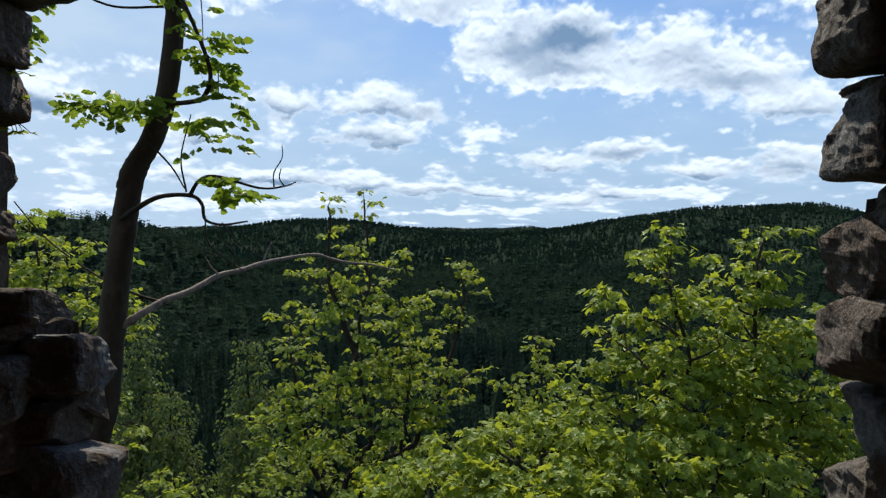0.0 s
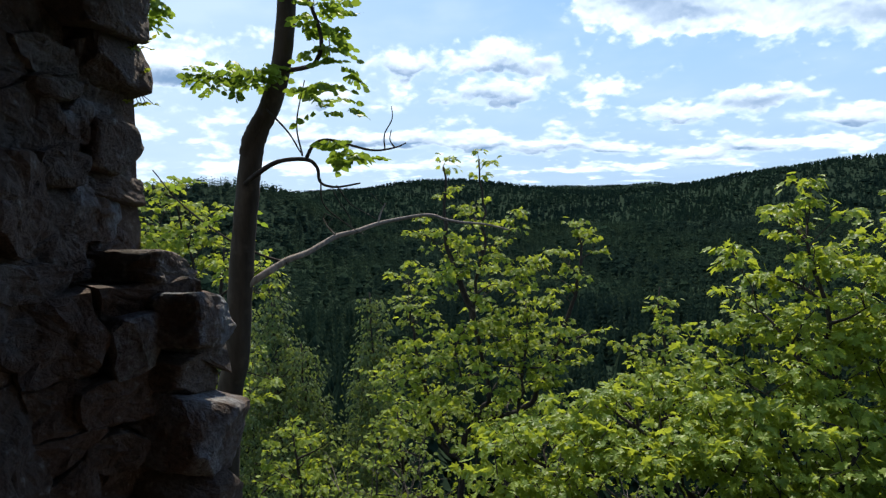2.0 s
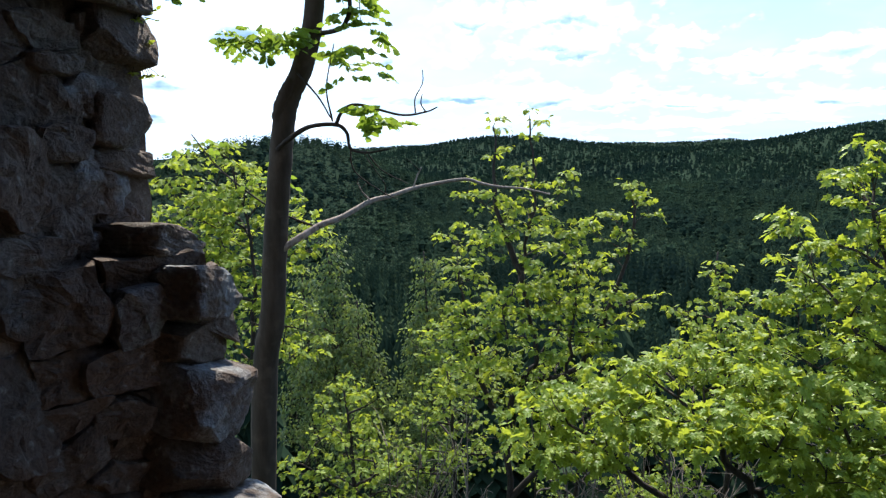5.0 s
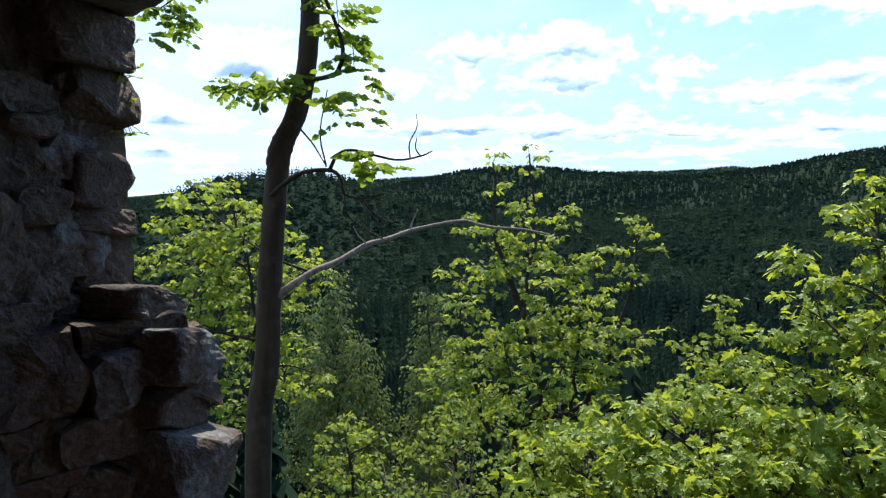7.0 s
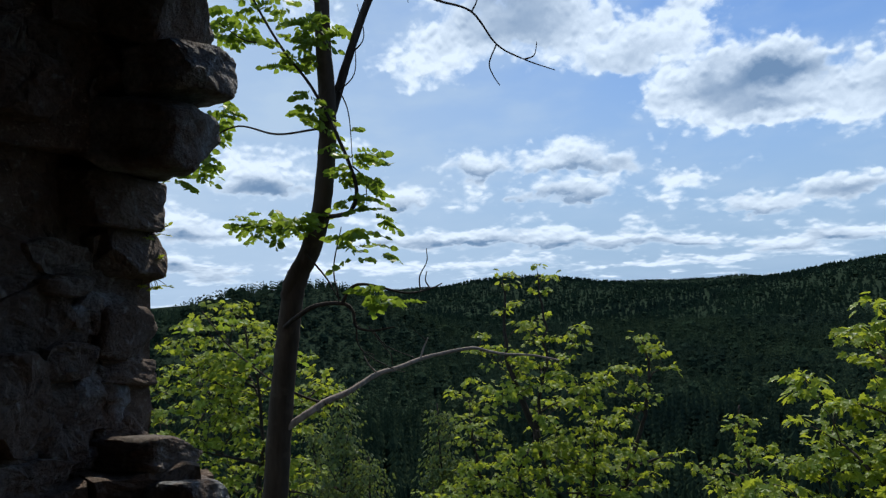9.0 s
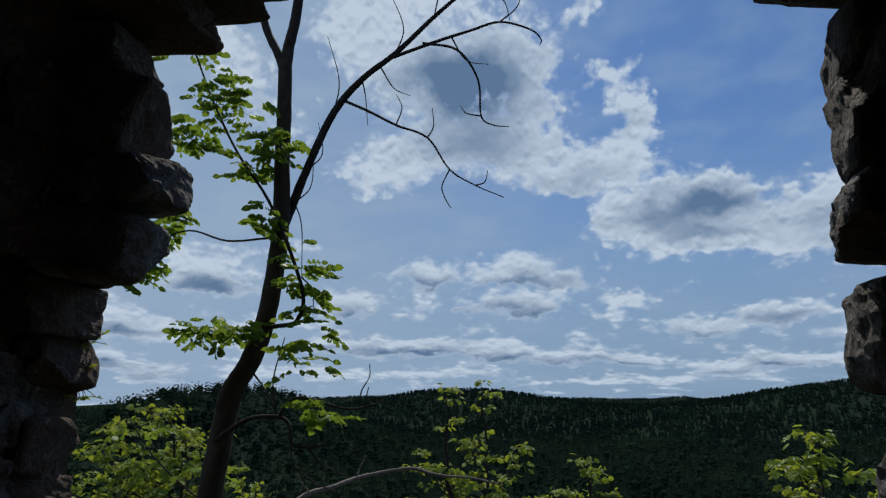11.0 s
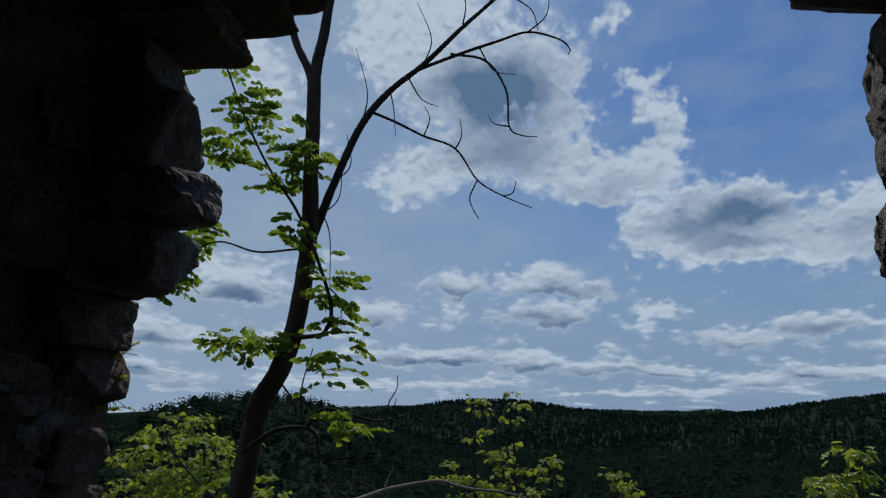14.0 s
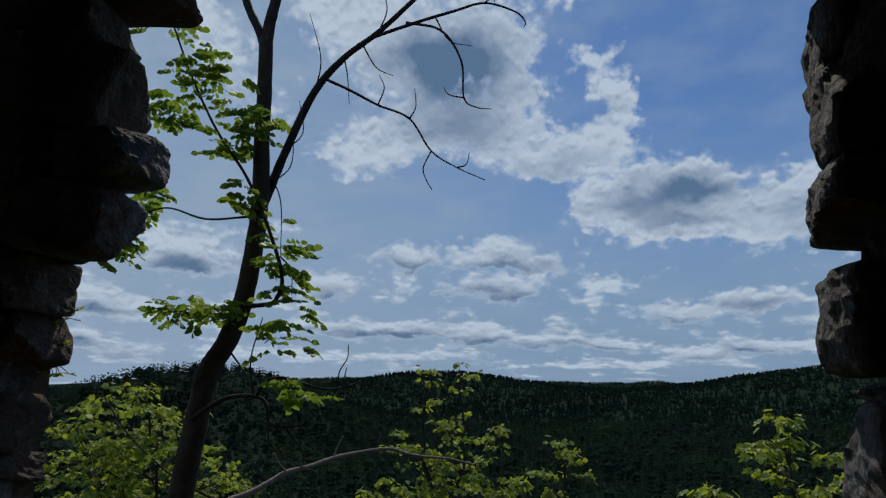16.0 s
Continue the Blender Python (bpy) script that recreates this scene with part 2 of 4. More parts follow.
def bark_material(name, dark, light, scale=1.0):
    m, n, b = material(name, 0.85, 0.2)
    co = n.add("ShaderNodeNewGeometry").outputs["Position"]
    st = n.vec("MULTIPLY", co, (18 * scale, 18 * scale, 4 * scale))
    a, f = n.noise(st, 1.0, 5.0, 0.6), n.noise(co, 9.0, 3.0)
    col = n.mix(n.span(a, 0.3, 0.7), dark, light)
    col = n.mix(n.span(f, 0.55, 0.72, 0, 0.5), col, tuple(c * 1.5 for c in light))
    n.put(b.inputs["Base Color"], col)
    bump(n, b, a, 0.5, 0.01)
    return m


def leaf_material(name, c1, c2, c3, glow=0.45):
    m, n, b = material(name, 0.5, 0.3)
    r = n.add("ShaderNodeNewGeometry").outputs["Random Per Island"]
    pos = n.add("ShaderNodeNewGeometry").outputs["Position"]
    ramp = n.add("ShaderNodeValToRGB")
    n.put(ramp.inputs[0], r)
    e = ramp.color_ramp.elements
    e[0].color, e[1].color = (*c1, 1), (*c3, 1)
    e.new(0.5).color = (*c2, 1)
    col = n.mix(n.span(n.noise(pos, 1.4, 3.0), 0.35, 0.7, 0.0, 0.5), ramp.outputs[0], c1)
    n.put(b.inputs["Base Color"], col)
    tr = n.add("ShaderNodeBsdfTranslucent")
    n.put(tr.inputs["Color"], n.mix(0.6, col, (c3[0] * 1.7, c3[1] * 1.5, c3[2] * 0.8)))
    mx = n.add("ShaderNodeMixShader")
    mx.inputs[0].default_value = glow
    n.links.new(b.outputs[0], mx.inputs[1])
    n.links.new(tr.outputs[0], mx.inputs[2])
    n.links.new(mx.outputs[0], n.nodes["Material Output"].inputs["Surface"])
    return m


def ground_material():
    m, n, b = material("forest floor", 0.95, 0.0)
    pos = n.add("ShaderNodeNewGeometry").outputs["Position"]
    a, f = n.noise(pos, 0.02, 6.0), n.noise(pos, 1.3, 6.0, 0.65)
    col = n.mix(n.span(a, 0.35, 0.65), (0.014, 0.028, 0.020), (0.020, 0.036, 0.024))
    col = n.mix(n.span(f, 0.4, 0.65, 0, 0.7), col, (0.020, 0.021, 0.012))
    n.put(b.inputs["Base Color"], col)
    bump(n, b, f, 0.8, 0.1)
    return m


def forest_material(name="spruce needles"):
    m, n, b = material(name, 0.95, 0.0)
    r = n.add("ShaderNodeNewGeometry").outputs["Random Per Island"]
    pos = n.add("ShaderNodeNewGeometry").outputs["Position"]
    cell = n.add("ShaderNodeTexVoronoi", voronoi_dimensions="2D")     # tree by tree
    n.put(cell.inputs["Vector"], pos)
    cell.inputs["Scale"].default_value = 0.17
    one = n.add("ShaderNodeSeparateXYZ")
    n.put(one.inputs[0], cell.outputs["Color"])
    ramp = n.add("ShaderNodeValToRGB")
    n.put(ramp.inputs[0], n.math("MULTIPLY_ADD", one.outputs[0], 0.75, n.math("MULTIPLY", r, 0.25)))
    e = ramp.color_ramp.elements
    e[0].color, e[1].color = (0.012, 0.025, 0.016, 1), (0.054, 0.080, 0.038, 1)
    e.new(0.50).color = (0.024, 0.042, 0.025, 1)
    e.new(0.80).color = (0.038, 0.060, 0.033, 1)
    stands = n.noise(pos, 0.0045, 4.0, 0.6)
    col = n.mix(n.span(stands, 0.42, 0.62, 0.0, 0.6), ramp.outputs[0], (0.016, 0.031, 0.026))
    young = n.noise(pos, 0.0065, 3.0, 0.5)
    col = n.mix(n.span(young, 0.55, 0.66, 0.0, 0.6), col, (0.045, 0.076, 0.042))
    n.put(b.inputs["Base Color"], col)
    tr = n.add("ShaderNodeBsdfTranslucent")
    n.put(tr.inputs["Color"], col)
    mx = n.add("ShaderNodeMixShader")
    mx.inputs[0].default_value = 0.28
    n.links.new(b.outputs[0], mx.inputs[1])
    n.links.new(tr.outputs[0], mx.inputs[2])
    n.links.new(mx.outputs[0], n.nodes["Material Output"].inputs["Surface"])
    return m


M_STONE, M_MORTAR, M_GROUND, M_FOREST = stone_material(), mortar_material(), ground_material(), forest_material()
M_GREY = stone_material("grey stone", True)
M_BARK = bark_material("grey-brown bark", (0.030, 0.022, 0.015), (0.066, 0.049, 0.034))
M_TWIG = bark_material("dark twig bark", (0.02, 0.016, 0.013), (0.05, 0.04, 0.033), 3.0)
M_DEAD = bark_material("bleached dead wood", (0.135, 0.108, 0.088), (0.31, 0.255, 0.215), 3.0)
M_SHRUB = bark_material("grey-brown shrub bark", (0.07, 0.055, 0.042), (0.20, 0.165, 0.135), 3.0)
M_BIRCH = bark_material("birch bark", (0.10, 0.09, 0.08), (0.45, 0.43, 0.40), 1.0)
M_MAPLE = leaf_material("maple leaves", (0.088, 0.150, 0.018), (0.175, 0.262, 0.031), (0.305, 0.375, 0.056), 0.47)
M_ROWAN = leaf_material("rowan leaves", (0.085, 0.155, 0.022), (0.125, 0.215, 0.03), (0.185, 0.28, 0.045), 0.45)
M_BIRCHLEAF = leaf_material("birch leaves", (0.060, 0.096, 0.029), (0.084, 0.128, 0.037), (0.116, 0.164, 0.050), 0.4)


# ---- mesh helpers ----
def empty(name, place=(0, 0, 0)):
    ob = new(name)
    ob.empty_display_size = 0.1
    ob.location = place
    return ob


def tri_mesh(name, verts, tris, mat, smooth=False):
    """A mesh from numpy arrays of points and triangles."""
    me = bpy.data.meshes.new(name)
    verts, tris = np.asarray(verts, np.float32), np.asarray(tris, np.int32)
    me.vertices.add(len(verts))
    me.vertices.foreach_set("co", verts.ravel())
    me.loops.add(tris.size)
    me.loops.foreach_set("vertex_index", tris.ravel())
    me.polygons.add(len(tris))
    me.polygons.foreach_set("loop_start", np.arange(0, tris.size, 3, dtype=np.int32))
    me.update(calc_edges=True)
    me.polygons.foreach_set("use_smooth", np.full(len(tris), smooth))
    me.materials.append(mat)
    return me


def child(name, mesh, parent, label=""):
    ob = new(name, mesh)
    ob.parent = parent
    ob.matrix_parent_inverse = Matrix.Translation(-Vector(parent.location))
    return tagged(ob, label) if label else ob


class Soup:
    """Collects points and triangles."""

    def __init__(self):
        self.v, self.t, self.n = [], [], 0

    def add(self, verts, tris):
        self.v.append(np.asarray(verts, float))
        self.t.append(np.asarray(tris, int) + self.n)
        self.n += len(verts)

    def mesh(self, name, mat, smooth=False):
        return tri_mesh(name, np.concatenate(self.v), np.concatenate(self.t), mat, smooth)


def curve_points(pts, steps):
    """A smooth line through pts (Catmull-Rom)."""
    p = [np.array(q, float) for q in pts]
    p = [2 * p[0] - p[1]] + p + [2 * p[-1] - p[-2]]
    out = []
    for i in range(1, len(p) - 2):
        for k in range(steps):
            t = k / steps
            a, b, c, d = p[i - 1:i + 3]
            out.append(0.5 * (2 * b + (c - a) * t + (2 * a - 5 * b + 4 * c - d) * t * t + (3 * b - a - 3 * c + d) * t ** 3))
    out.append(p[-2])
    return np.array(out)


def tube(soup, pts, r0, r1, sides=6, rough=0.0, power=1.0):
    """A tapered, slightly uneven limb along pts."""
    pts = np.asarray(pts, float)
    n = len(pts)
    tan = np.gradient(pts, axis=0)
    tan /= np.linalg.norm(tan, axis=1)[:, None] + 1e-9
    ref = np.array([0.31, 0.9, 0.2]) if abs(tan[0][1]) < 0.8 else np.array([1.0, 0.1, 0.1])
    u = np.cross(tan, ref)
    u /= np.linalg.norm(u, axis=1)[:, None] + 1e-9
    w = np.cross(tan, u)
    ang = np.linspace(0, 2 * math.pi, sides, endpoint=False)
    rad = r0 + (r1 - r0) * np.linspace(0, 1, n) ** power
    rad = rad[:, None] * (1 + rough * np.random.uniform(-1, 1, (n, sides)))
    ring = pts[:, None] + rad[..., None] * (np.cos(ang)[None, :, None] * u[:, None] + np.sin(ang)[None, :, None] * w[:, None])
    tris = []
    for i in range(n - 1):
        for k in range(sides):
            a, b = i * sides + k, i * sides + (k + 1) % sides
            tris += [(a, b, b + sides), (a, b + sides, a + sides)]
    tris += [((n - 1) * sides, (n - 1) * sides + k, (n - 1) * sides + k + 1) for k in range(1, sides - 1)]
    soup.add(ring.reshape(-1, 3), tris)


# leaf shapes, along +x, slightly folded
def maple_leaf():
    out = [(0, 0, 0), (-0.08, 0.22, 0.02), (0.10, 0.34, 0.05), (0.16, 0.52, 0.0), (0.36, 0.30, 0.06), (0.62, 0.46, 0.02), (0.66, 0.20, 0.05),
           (1.0, 0.0, -0.08)]
    v = out + [(x, -y, z) for x, y, z in out[1:-1]][::-1]
    k = len(v)
    v.append((0.32, 0, -0.04))
    return np.array(v), np.array([(k, i, (i + 1) % k) for i in range(k)])


def oval_leaf(wide=0.28):
    v = [(0, 0, 0), (0.3, wide, 0.05), (0.7, wide * 0.8, 0.03), (1, 0, -0.06), (0.7, -wide * 0.8, 0.03), (0.3, -wide, 0.05)]
    return np.array(v), np.array([(0, 5, 1), (5, 4, 1), (1, 4, 2), (4, 3, 2)])


def scatter_leaves(soup, shape, place, heading, size, droop, rng, loose=0.5, face=(0.05, -0.25, 1.0)):
    """Leaves at place (N,3), pointing along heading (N,3); size (N)."""
    lv, lt = shape
    n = len(place)
    x = heading / (np.linalg.norm(heading, axis=1)[:, None] + 1e-9)
    x[:, 2] -= droop
    x /= np.linalg.norm(x, axis=1)[:, None]
    up = np.tile(face, (n, 1)) + rng.normal(0, loose, (n, 3))
    y = np.cross(up, x)
    y /= np.linalg.norm(y, axis=1)[:, None] + 1e-9
    z = np.cross(x, y)
    basis = np.stack([x, y, z], axis=1)                       # rows are the axes
    v = place[:, None] + np.einsum("lk,nkj->nlj", lv, basis) * size[:, None, None]
    t = lt[None] + (np.arange(n) * len(lv))[:, None, None]
    soup.add(v.reshape(-1, 3), t.reshape(-1, 3))


# ---- ground and distance ----
HILLS = [  # centre x, y, half width, half depth, height
    (-504, 2399, 350, 484, 113), (-185, 4386, 2581, 445, 84), (436, 4338, 70, 317, 17), (883, 2080, 501, 512, 155),
    (-470, 815, 84, 261, 99), (-3244, 4371, 509, 536, 37), (1221, 2294, 167, 120, 54), (-1306, 3852, 612, 473, 34),
]


def height(x, y):
    """Height of the bare ground."""
    x, y = np.asarray(x, float), np.asarray(y, float)
    d = np.hypot(x * 0.8, np.maximum(y - 2.4, 0)) * (y > 2.4)
    z = np.where(d < 45, -0.62 * d, -27.9 - 62.0 * (1 - np.exp(-(d - 45) / 150.0)))
    far = 1 / (1 + np.exp(-(d - 330) / 60.0))
    for cx, cy, sx, sy, h in HILLS:
        z = z + far * h * np.exp(-((x - cx) / sx) ** 2 / 2 - ((y - cy) / sy) ** 2 / 2)
    return z - 0.12


def build_ground():
    rad = np.concatenate([[0.0], np.geomspace(2.0, 4900, 220)])
    ang = np.radians(np.concatenate([np.arange(-52, 52, 0.5), np.arange(52, 308, 4.0)]))      # finer ahead, where the hills are seen
    v, t = [], []
    for r in rad:
        x, y = r * np.sin(ang), r * np.cos(ang) + 2.4
        v.append(np.stack([x, y, height(x, y)], axis=1))
    k = len(ang)
    for i in range(len(rad) - 1):
        a = np.arange(k)
        b = (a + 1) % k
        t.append(np.stack([i * k + a, (i + 1) * k + a, (i + 1) * k + b], axis=1))
        t.append(np.stack([i * k + a, (i + 1) * k + b, i * k + b], axis=1))
    ob = new("ground", tri_mesh("ground", np.concatenate(v), np.concatenate(t), M_GROUND, True))
    tagged(ob, "dark forest floor falling away into a wide wooded valley", "ground", kind="structure")


build_ground()


def spruce_shape(tiers, sides, rng):
    """A unit spruce: ragged skirts on a thin stem, 1 high."""
    v, t = [], []
    for i in range(tiers):
        f = i / tiers
        top, low = min(1.0, 0.28 + f * 0.75 + 0.9 / tiers * 0.5), 0.08 + f * 0.86
        r = 0.19 * (1 - f) ** 0.8 + 0.015
        top = 1.0 if i == tiers - 1 else min(1.0, low + 0.34 * (1 - f) + 0.06)
        o = len(v)
        v.append((0, 0, top))
        for k in range(sides):
            a = 2 * math.pi * (k + 0.5 * (i % 2)) / sides
            q = r * (1.25 if k % 2 else 0.7) * rng.uniform(0.8, 1.2)
            v.append((q * math.cos(a), q * math.sin(a), low - (0.03 if k % 2 else -0.02)))
        t += [(o, o + 1 + k, o + 1 + (k + 1) % sides) for k in range(sides)]
    return np.array(v), np.array(t)


def round_shape(rng):
    v, t = [], []
    for i, (z, r) in enumerate(((0.15, 0.16), (0.45, 0.30), (0.75, 0.24))):
        for k in range(6):
            a = 2 * math.pi * (k + 0.5 * i) / 6
            q = r * rng.uniform(0.75, 1.2)
            v.append((q * math.cos(a), q * math.sin(a), z + rng.uniform(-0.05, 0.05)))
    v.append((0, 0, 1.0))
    for i in range(2):
        for k in range(6):
            a, b = i * 6 + k, i * 6 + (k + 1) % 6
            t += [(a, b, b + 6), (a, b + 6, a + 6)]
    t += [(12 + k, 12 + (k + 1) % 6, 18) for k in range(6)]
    return np.array(v), np.array(t)


def branchy_spruce(rng, whorls=15, arms=9):
    """A unit spruce of drooping sprays round a thin stem."""
    v, t = [], []
    for i in range(whorls):
        f = (i + 0.3) / whorls
        z, r = 0.06 + 0.92 * f, 0.17 * (1 - f) ** 0.85 + 0.012
        for k in range(arms):
            a = 2 * math.pi * (k + rng.uniform(-0.3, 0.3)) / arms + i
            q = r * rng.uniform(0.65, 1.25)
            c, w = np.array([math.cos(a), math.sin(a), 0]), np.array([-math.sin(a), math.cos(a), 0])
            wide = q * 0.40
            o = len(v)
            v += [np.array([0, 0, z + 0.05]), c * q * 0.6 + w * wide + [0, 0, z - 0.02], c * q + [0, 0, z - 0.045 - q * 0.2], c * q * 0.6 - w * wide + [0, 0, z - 0.02]]
            t += [(o, o + 1, o + 2), (o, o + 2, o + 3)]
    return np.array(v), np.array(t)


def build_forest():
    rng = np.random.default_rng(5)
    bands = [(48, 170, 4.4, 11, 18), (170, 460, 5.8, 12, 20), (460, 1300, 6.8, 11, 19), (1300, 4700, 17.0, 9, 15)]
    for band, (near, far, gap, h0, h1) in enumerate(bands):
        soup = Soup()
        wide = radians(45)
        count = min(int(wide * (far ** 2 - near ** 2) / gap ** 2), 42000)
        r = np.sqrt(rng.uniform(near ** 2, far ** 2, count)) if band < 3 else rng.uniform(near, far, count)
        a = rng.uniform(-wide, wide * 0.9, count) - radians(4)
        x, y = r * np.sin(a), r * np.cos(a) + 2.4
        z = height(x, y)
        stand = 1.0 + 0.22 * np.sin(x * 0.021 + 1.3 + 0.6 * np.sin(y * 0.004)) * np.sin(y * 0.017 + 0.5)
        h = rng.uniform(h0, h1, count) * stand
        if band == 0:
            shapes = [branchy_spruce(rng) for _ in range(3)]
        elif band == 1:
            shapes = [branchy_spruce(rng, 7, 6) for _ in range(3)]
        else:
            shapes = [branchy_spruce(rng, 4, 5) if band == 2 else spruce_shape(2, 5, rng) for _ in range(3)]
        shapes.append(round_shape(rng))
        kind = rng.integers(0, 3, count)
        kind[rng.random(count) < (0.0, 0.02, 0.06, 0.08)[band]] = 3
        for k, (sv, st) in enumerate(shapes):
            pick = np.nonzero(kind == k)[0]
            if not len(pick):
                continue
            turn = rng.uniform(0, 2 * math.pi, len(pick))
            c, q = np.cos(turn), np.sin(turn)
            hh = h[pick] * (0.8 if k == 3 else 1.0)
            fat = hh * rng.uniform(0.9, 1.3, len(pick)) * (1.0, 1.0, 1.15, 1.6)[band]
            vx = (sv[None, :, 0] * c[:, None] - sv[None, :, 1] * q[:, None]) * fat[:, None] + x[pick][:, None]
            vy = (sv[None, :, 0] * q[:, None] + sv[None, :, 1] * c[:, None]) * fat[:, None] + y[pick][:, None]
            vz = sv[None, :, 2] * hh[:, None] + z[pick][:, None] - 0.3
            tri = (st[None] + (np.arange(len(pick)) * len(sv))[:, None, None]).reshape(-1, 3)
            soup.add(np.stack([vx, vy, vz], axis=2).reshape(-1, 3), tri)
        ob = new("spruce_forest", soup.mesh("spruce_forest", M_FOREST))
        tagged(ob, "dense dark green spruce forest covering the valley and hills", "forest", kind="stuff")


build_forest()


# ---- the ruin ----
def rock_mesh(seed, cuts=13, jag=0.09):
    """A rough block, about 1 across, with broken faces and worn edges."""
    rng = random.Random(seed)
    bm = bmesh.new()
    bmesh.ops.create_cube(bm, size=1.0)
    bmesh.ops.subdivide_edges(bm, edges=bm.edges[:], cuts=cuts, use_grid_fill=True)
    off = Vector((rng.uniform(0, 90), rng.uniform(0, 90), rng.uniform(0, 90)))
    planes = [(Vector((rng.uniform(-1, 1), rng.uniform(-1, 1), rng.uniform(-1, 1))).normalized(), rng.uniform(0.46, 0.62)) for _ in range(9)]
    for v in bm.verts:
        p = v.co.copy()
        r = (abs(p.x) ** 14 + abs(p.y) ** 14 + abs(p.z) ** 14) ** (1 / 14)
        p *= 0.5 / max(r, 1e-6) * max(abs(p.x), abs(p.y), abs(p.z)) * 2
        for nrm, dist in planes:
            d = p.dot(nrm) - dist
            if d > 0:
                p -= nrm * d * 0.9
        q = Vector((p.x * 1.2, p.y, p.z * 0.5))
        p += noise.noise_vector(q * 1.7 + off) * jag + noise.noise_vector(q * 4.5 + off) * jag * 0.45 + noise.noise_vector(q * 10.0 + off) * jag * 0.20 + noise.noise_vector(q * 24.0 + off) * jag * 0.10
        v.co = p
    me = bpy.data.meshes.new("stone")
    bm.to_mesh(me)
    bm.free()
    me.polygons.foreach_set("use_smooth", np.full(len(me.polygons), False))
    me.materials.append(M_STONE)
    return me


def block_mesh(seed, mat, worn=7.0):
    """A squarer quarried block, 1 across, with worn arrises and one or two broken corners."""
    rng = random.Random(seed)
    bm = bmesh.new()
    bmesh.ops.create_cube(bm, size=1.0)
    bmesh.ops.subdivide_edges(bm, edges=bm.edges[:], cuts=15, use_grid_fill=True)
    off = Vector((rng.uniform(0, 90), rng.uniform(0, 90), rng.uniform(0, 90)))
    planes = []
    for _ in range(7):
        nrm = Vector((rng.choice((-1, 1)) * rng.uniform(0.3, 1), rng.choice((-1, 1)) * rng.uniform(0.3, 1), rng.choice((-1, 1)) * rng.uniform(0.2, 1))).normalized()
        planes.append((nrm, rng.uniform(0.50, 0.66)))
    for v in bm.verts:
        p = v.co.copy()
        big = max(abs(p.x), abs(p.y), abs(p.z))
        r = (abs(p.x) ** worn + abs(p.y) ** worn + abs(p.z) ** worn) ** (1 / worn)
        p *= big / max(r, 1e-6) * 1.03
        for nrm, dist in planes:
            d = p.dot(nrm) - dist
            if d > 0:
                p -= nrm * d * 0.92
        p += noise.noise_vector(p * 2.2 + off) * 0.045 + noise.noise_vector(p * 6.0 + off) * 0.022 + noise.noise_vector(p * 15.0 + off) * 0.012
        v.co = p
    me = bpy.data.meshes.new("stone")
    bm.to_mesh(me)
    bm.free()
    me.polygons.foreach_set("use_smooth", np.full(len(me.polygons), False))
    me.materials.append(mat)
    return me


def block(parent, tip, y, low, high, length, depth, turn=4.0, tilt=0.0, grey=False, east=False, kind=0, lean=0.0):
    """A block that sticks out of a wall's end: its tip in x, its underside and top, its length and depth."""
    ob = new("stone", (GREY_BLOCKS if grey else BLOCKS)[kind % len(BLOCKS)])
    x = tip + length / 2 if east else tip - length / 2
    ob.parent = parent
    ob.matrix_basis = pose(x, y, (low + high) / 2, lean, tilt, turn) @ Matrix.Diagonal((length, depth, high - low, 1))
    return ob


BLOCKS = [block_mesh(100 + k, M_STONE, 8.0 + 1.5 * k) for k in range(7)]
GREY_BLOCKS = [block_mesh(100 + k, M_GREY, 8.0 + 1.5 * k) for k in range(7)]
ROCKS = [rock_mesh(s) for s in range(16)]
stone_rng = random.Random(11)


def stone(parent, centre, along, size, tilt=6.0):
    """One stone of a wall: along is the wall's direction in plan (degrees), size is length, depth, height."""
    ob = new("stone", ROCKS[stone_rng.randrange(len(ROCKS))])
    r = stone_rng.uniform
    flip = stone_rng.choice((0, 180))
    m = pose(*centre, r(-tilt, tilt), r(-tilt, tilt), along + r(-tilt, tilt) + flip)
    ob.parent = parent
    ob.matrix_basis = m @ Matrix.Diagonal((size[0] * 1.08, size[1] * 1.08, size[2] * 1.08, 1))
    return ob


def core(name, pts, z0, z1, label, mat=None, fine=0.2):
    """The mortar body of a wall: a closed prism over the plan pts with uneven faces."""
    bm = bmesh.new()
    low = [bm.verts.new((x, y, z0)) for x, y in pts]
    bm.faces.new(low)
    top = bmesh.ops.extrude_face_region(bm, geom=bm.faces[:])
    for v in top["geom"]:
        if isinstance(v, bmesh.types.BMVert):
            v.co.z = z1
    bmesh.ops.recalc_face_normals(bm, faces=bm.faces[:])
    bmesh.ops.triangulate(bm, faces=[f for f in bm.faces if len(f.verts) > 4])
    for _ in range(6):
        bmesh.ops.subdivide_edges(bm, edges=[e for e in bm.edges if e.calc_length() > fine], cuts=1)
    for v in bm.verts:
        v.co += noise.noise_vector(v.co * 4.0) * 0.03 + noise.noise_vector(v.co * 14.0) * 0.015
    me = bpy.data.meshes.new(name)
    bm.to_mesh(me)
    bm.free()
    me.materials.append(mat or M_MORTAR)
    return tagged(new(name, me), label, "wall", kind="structure")


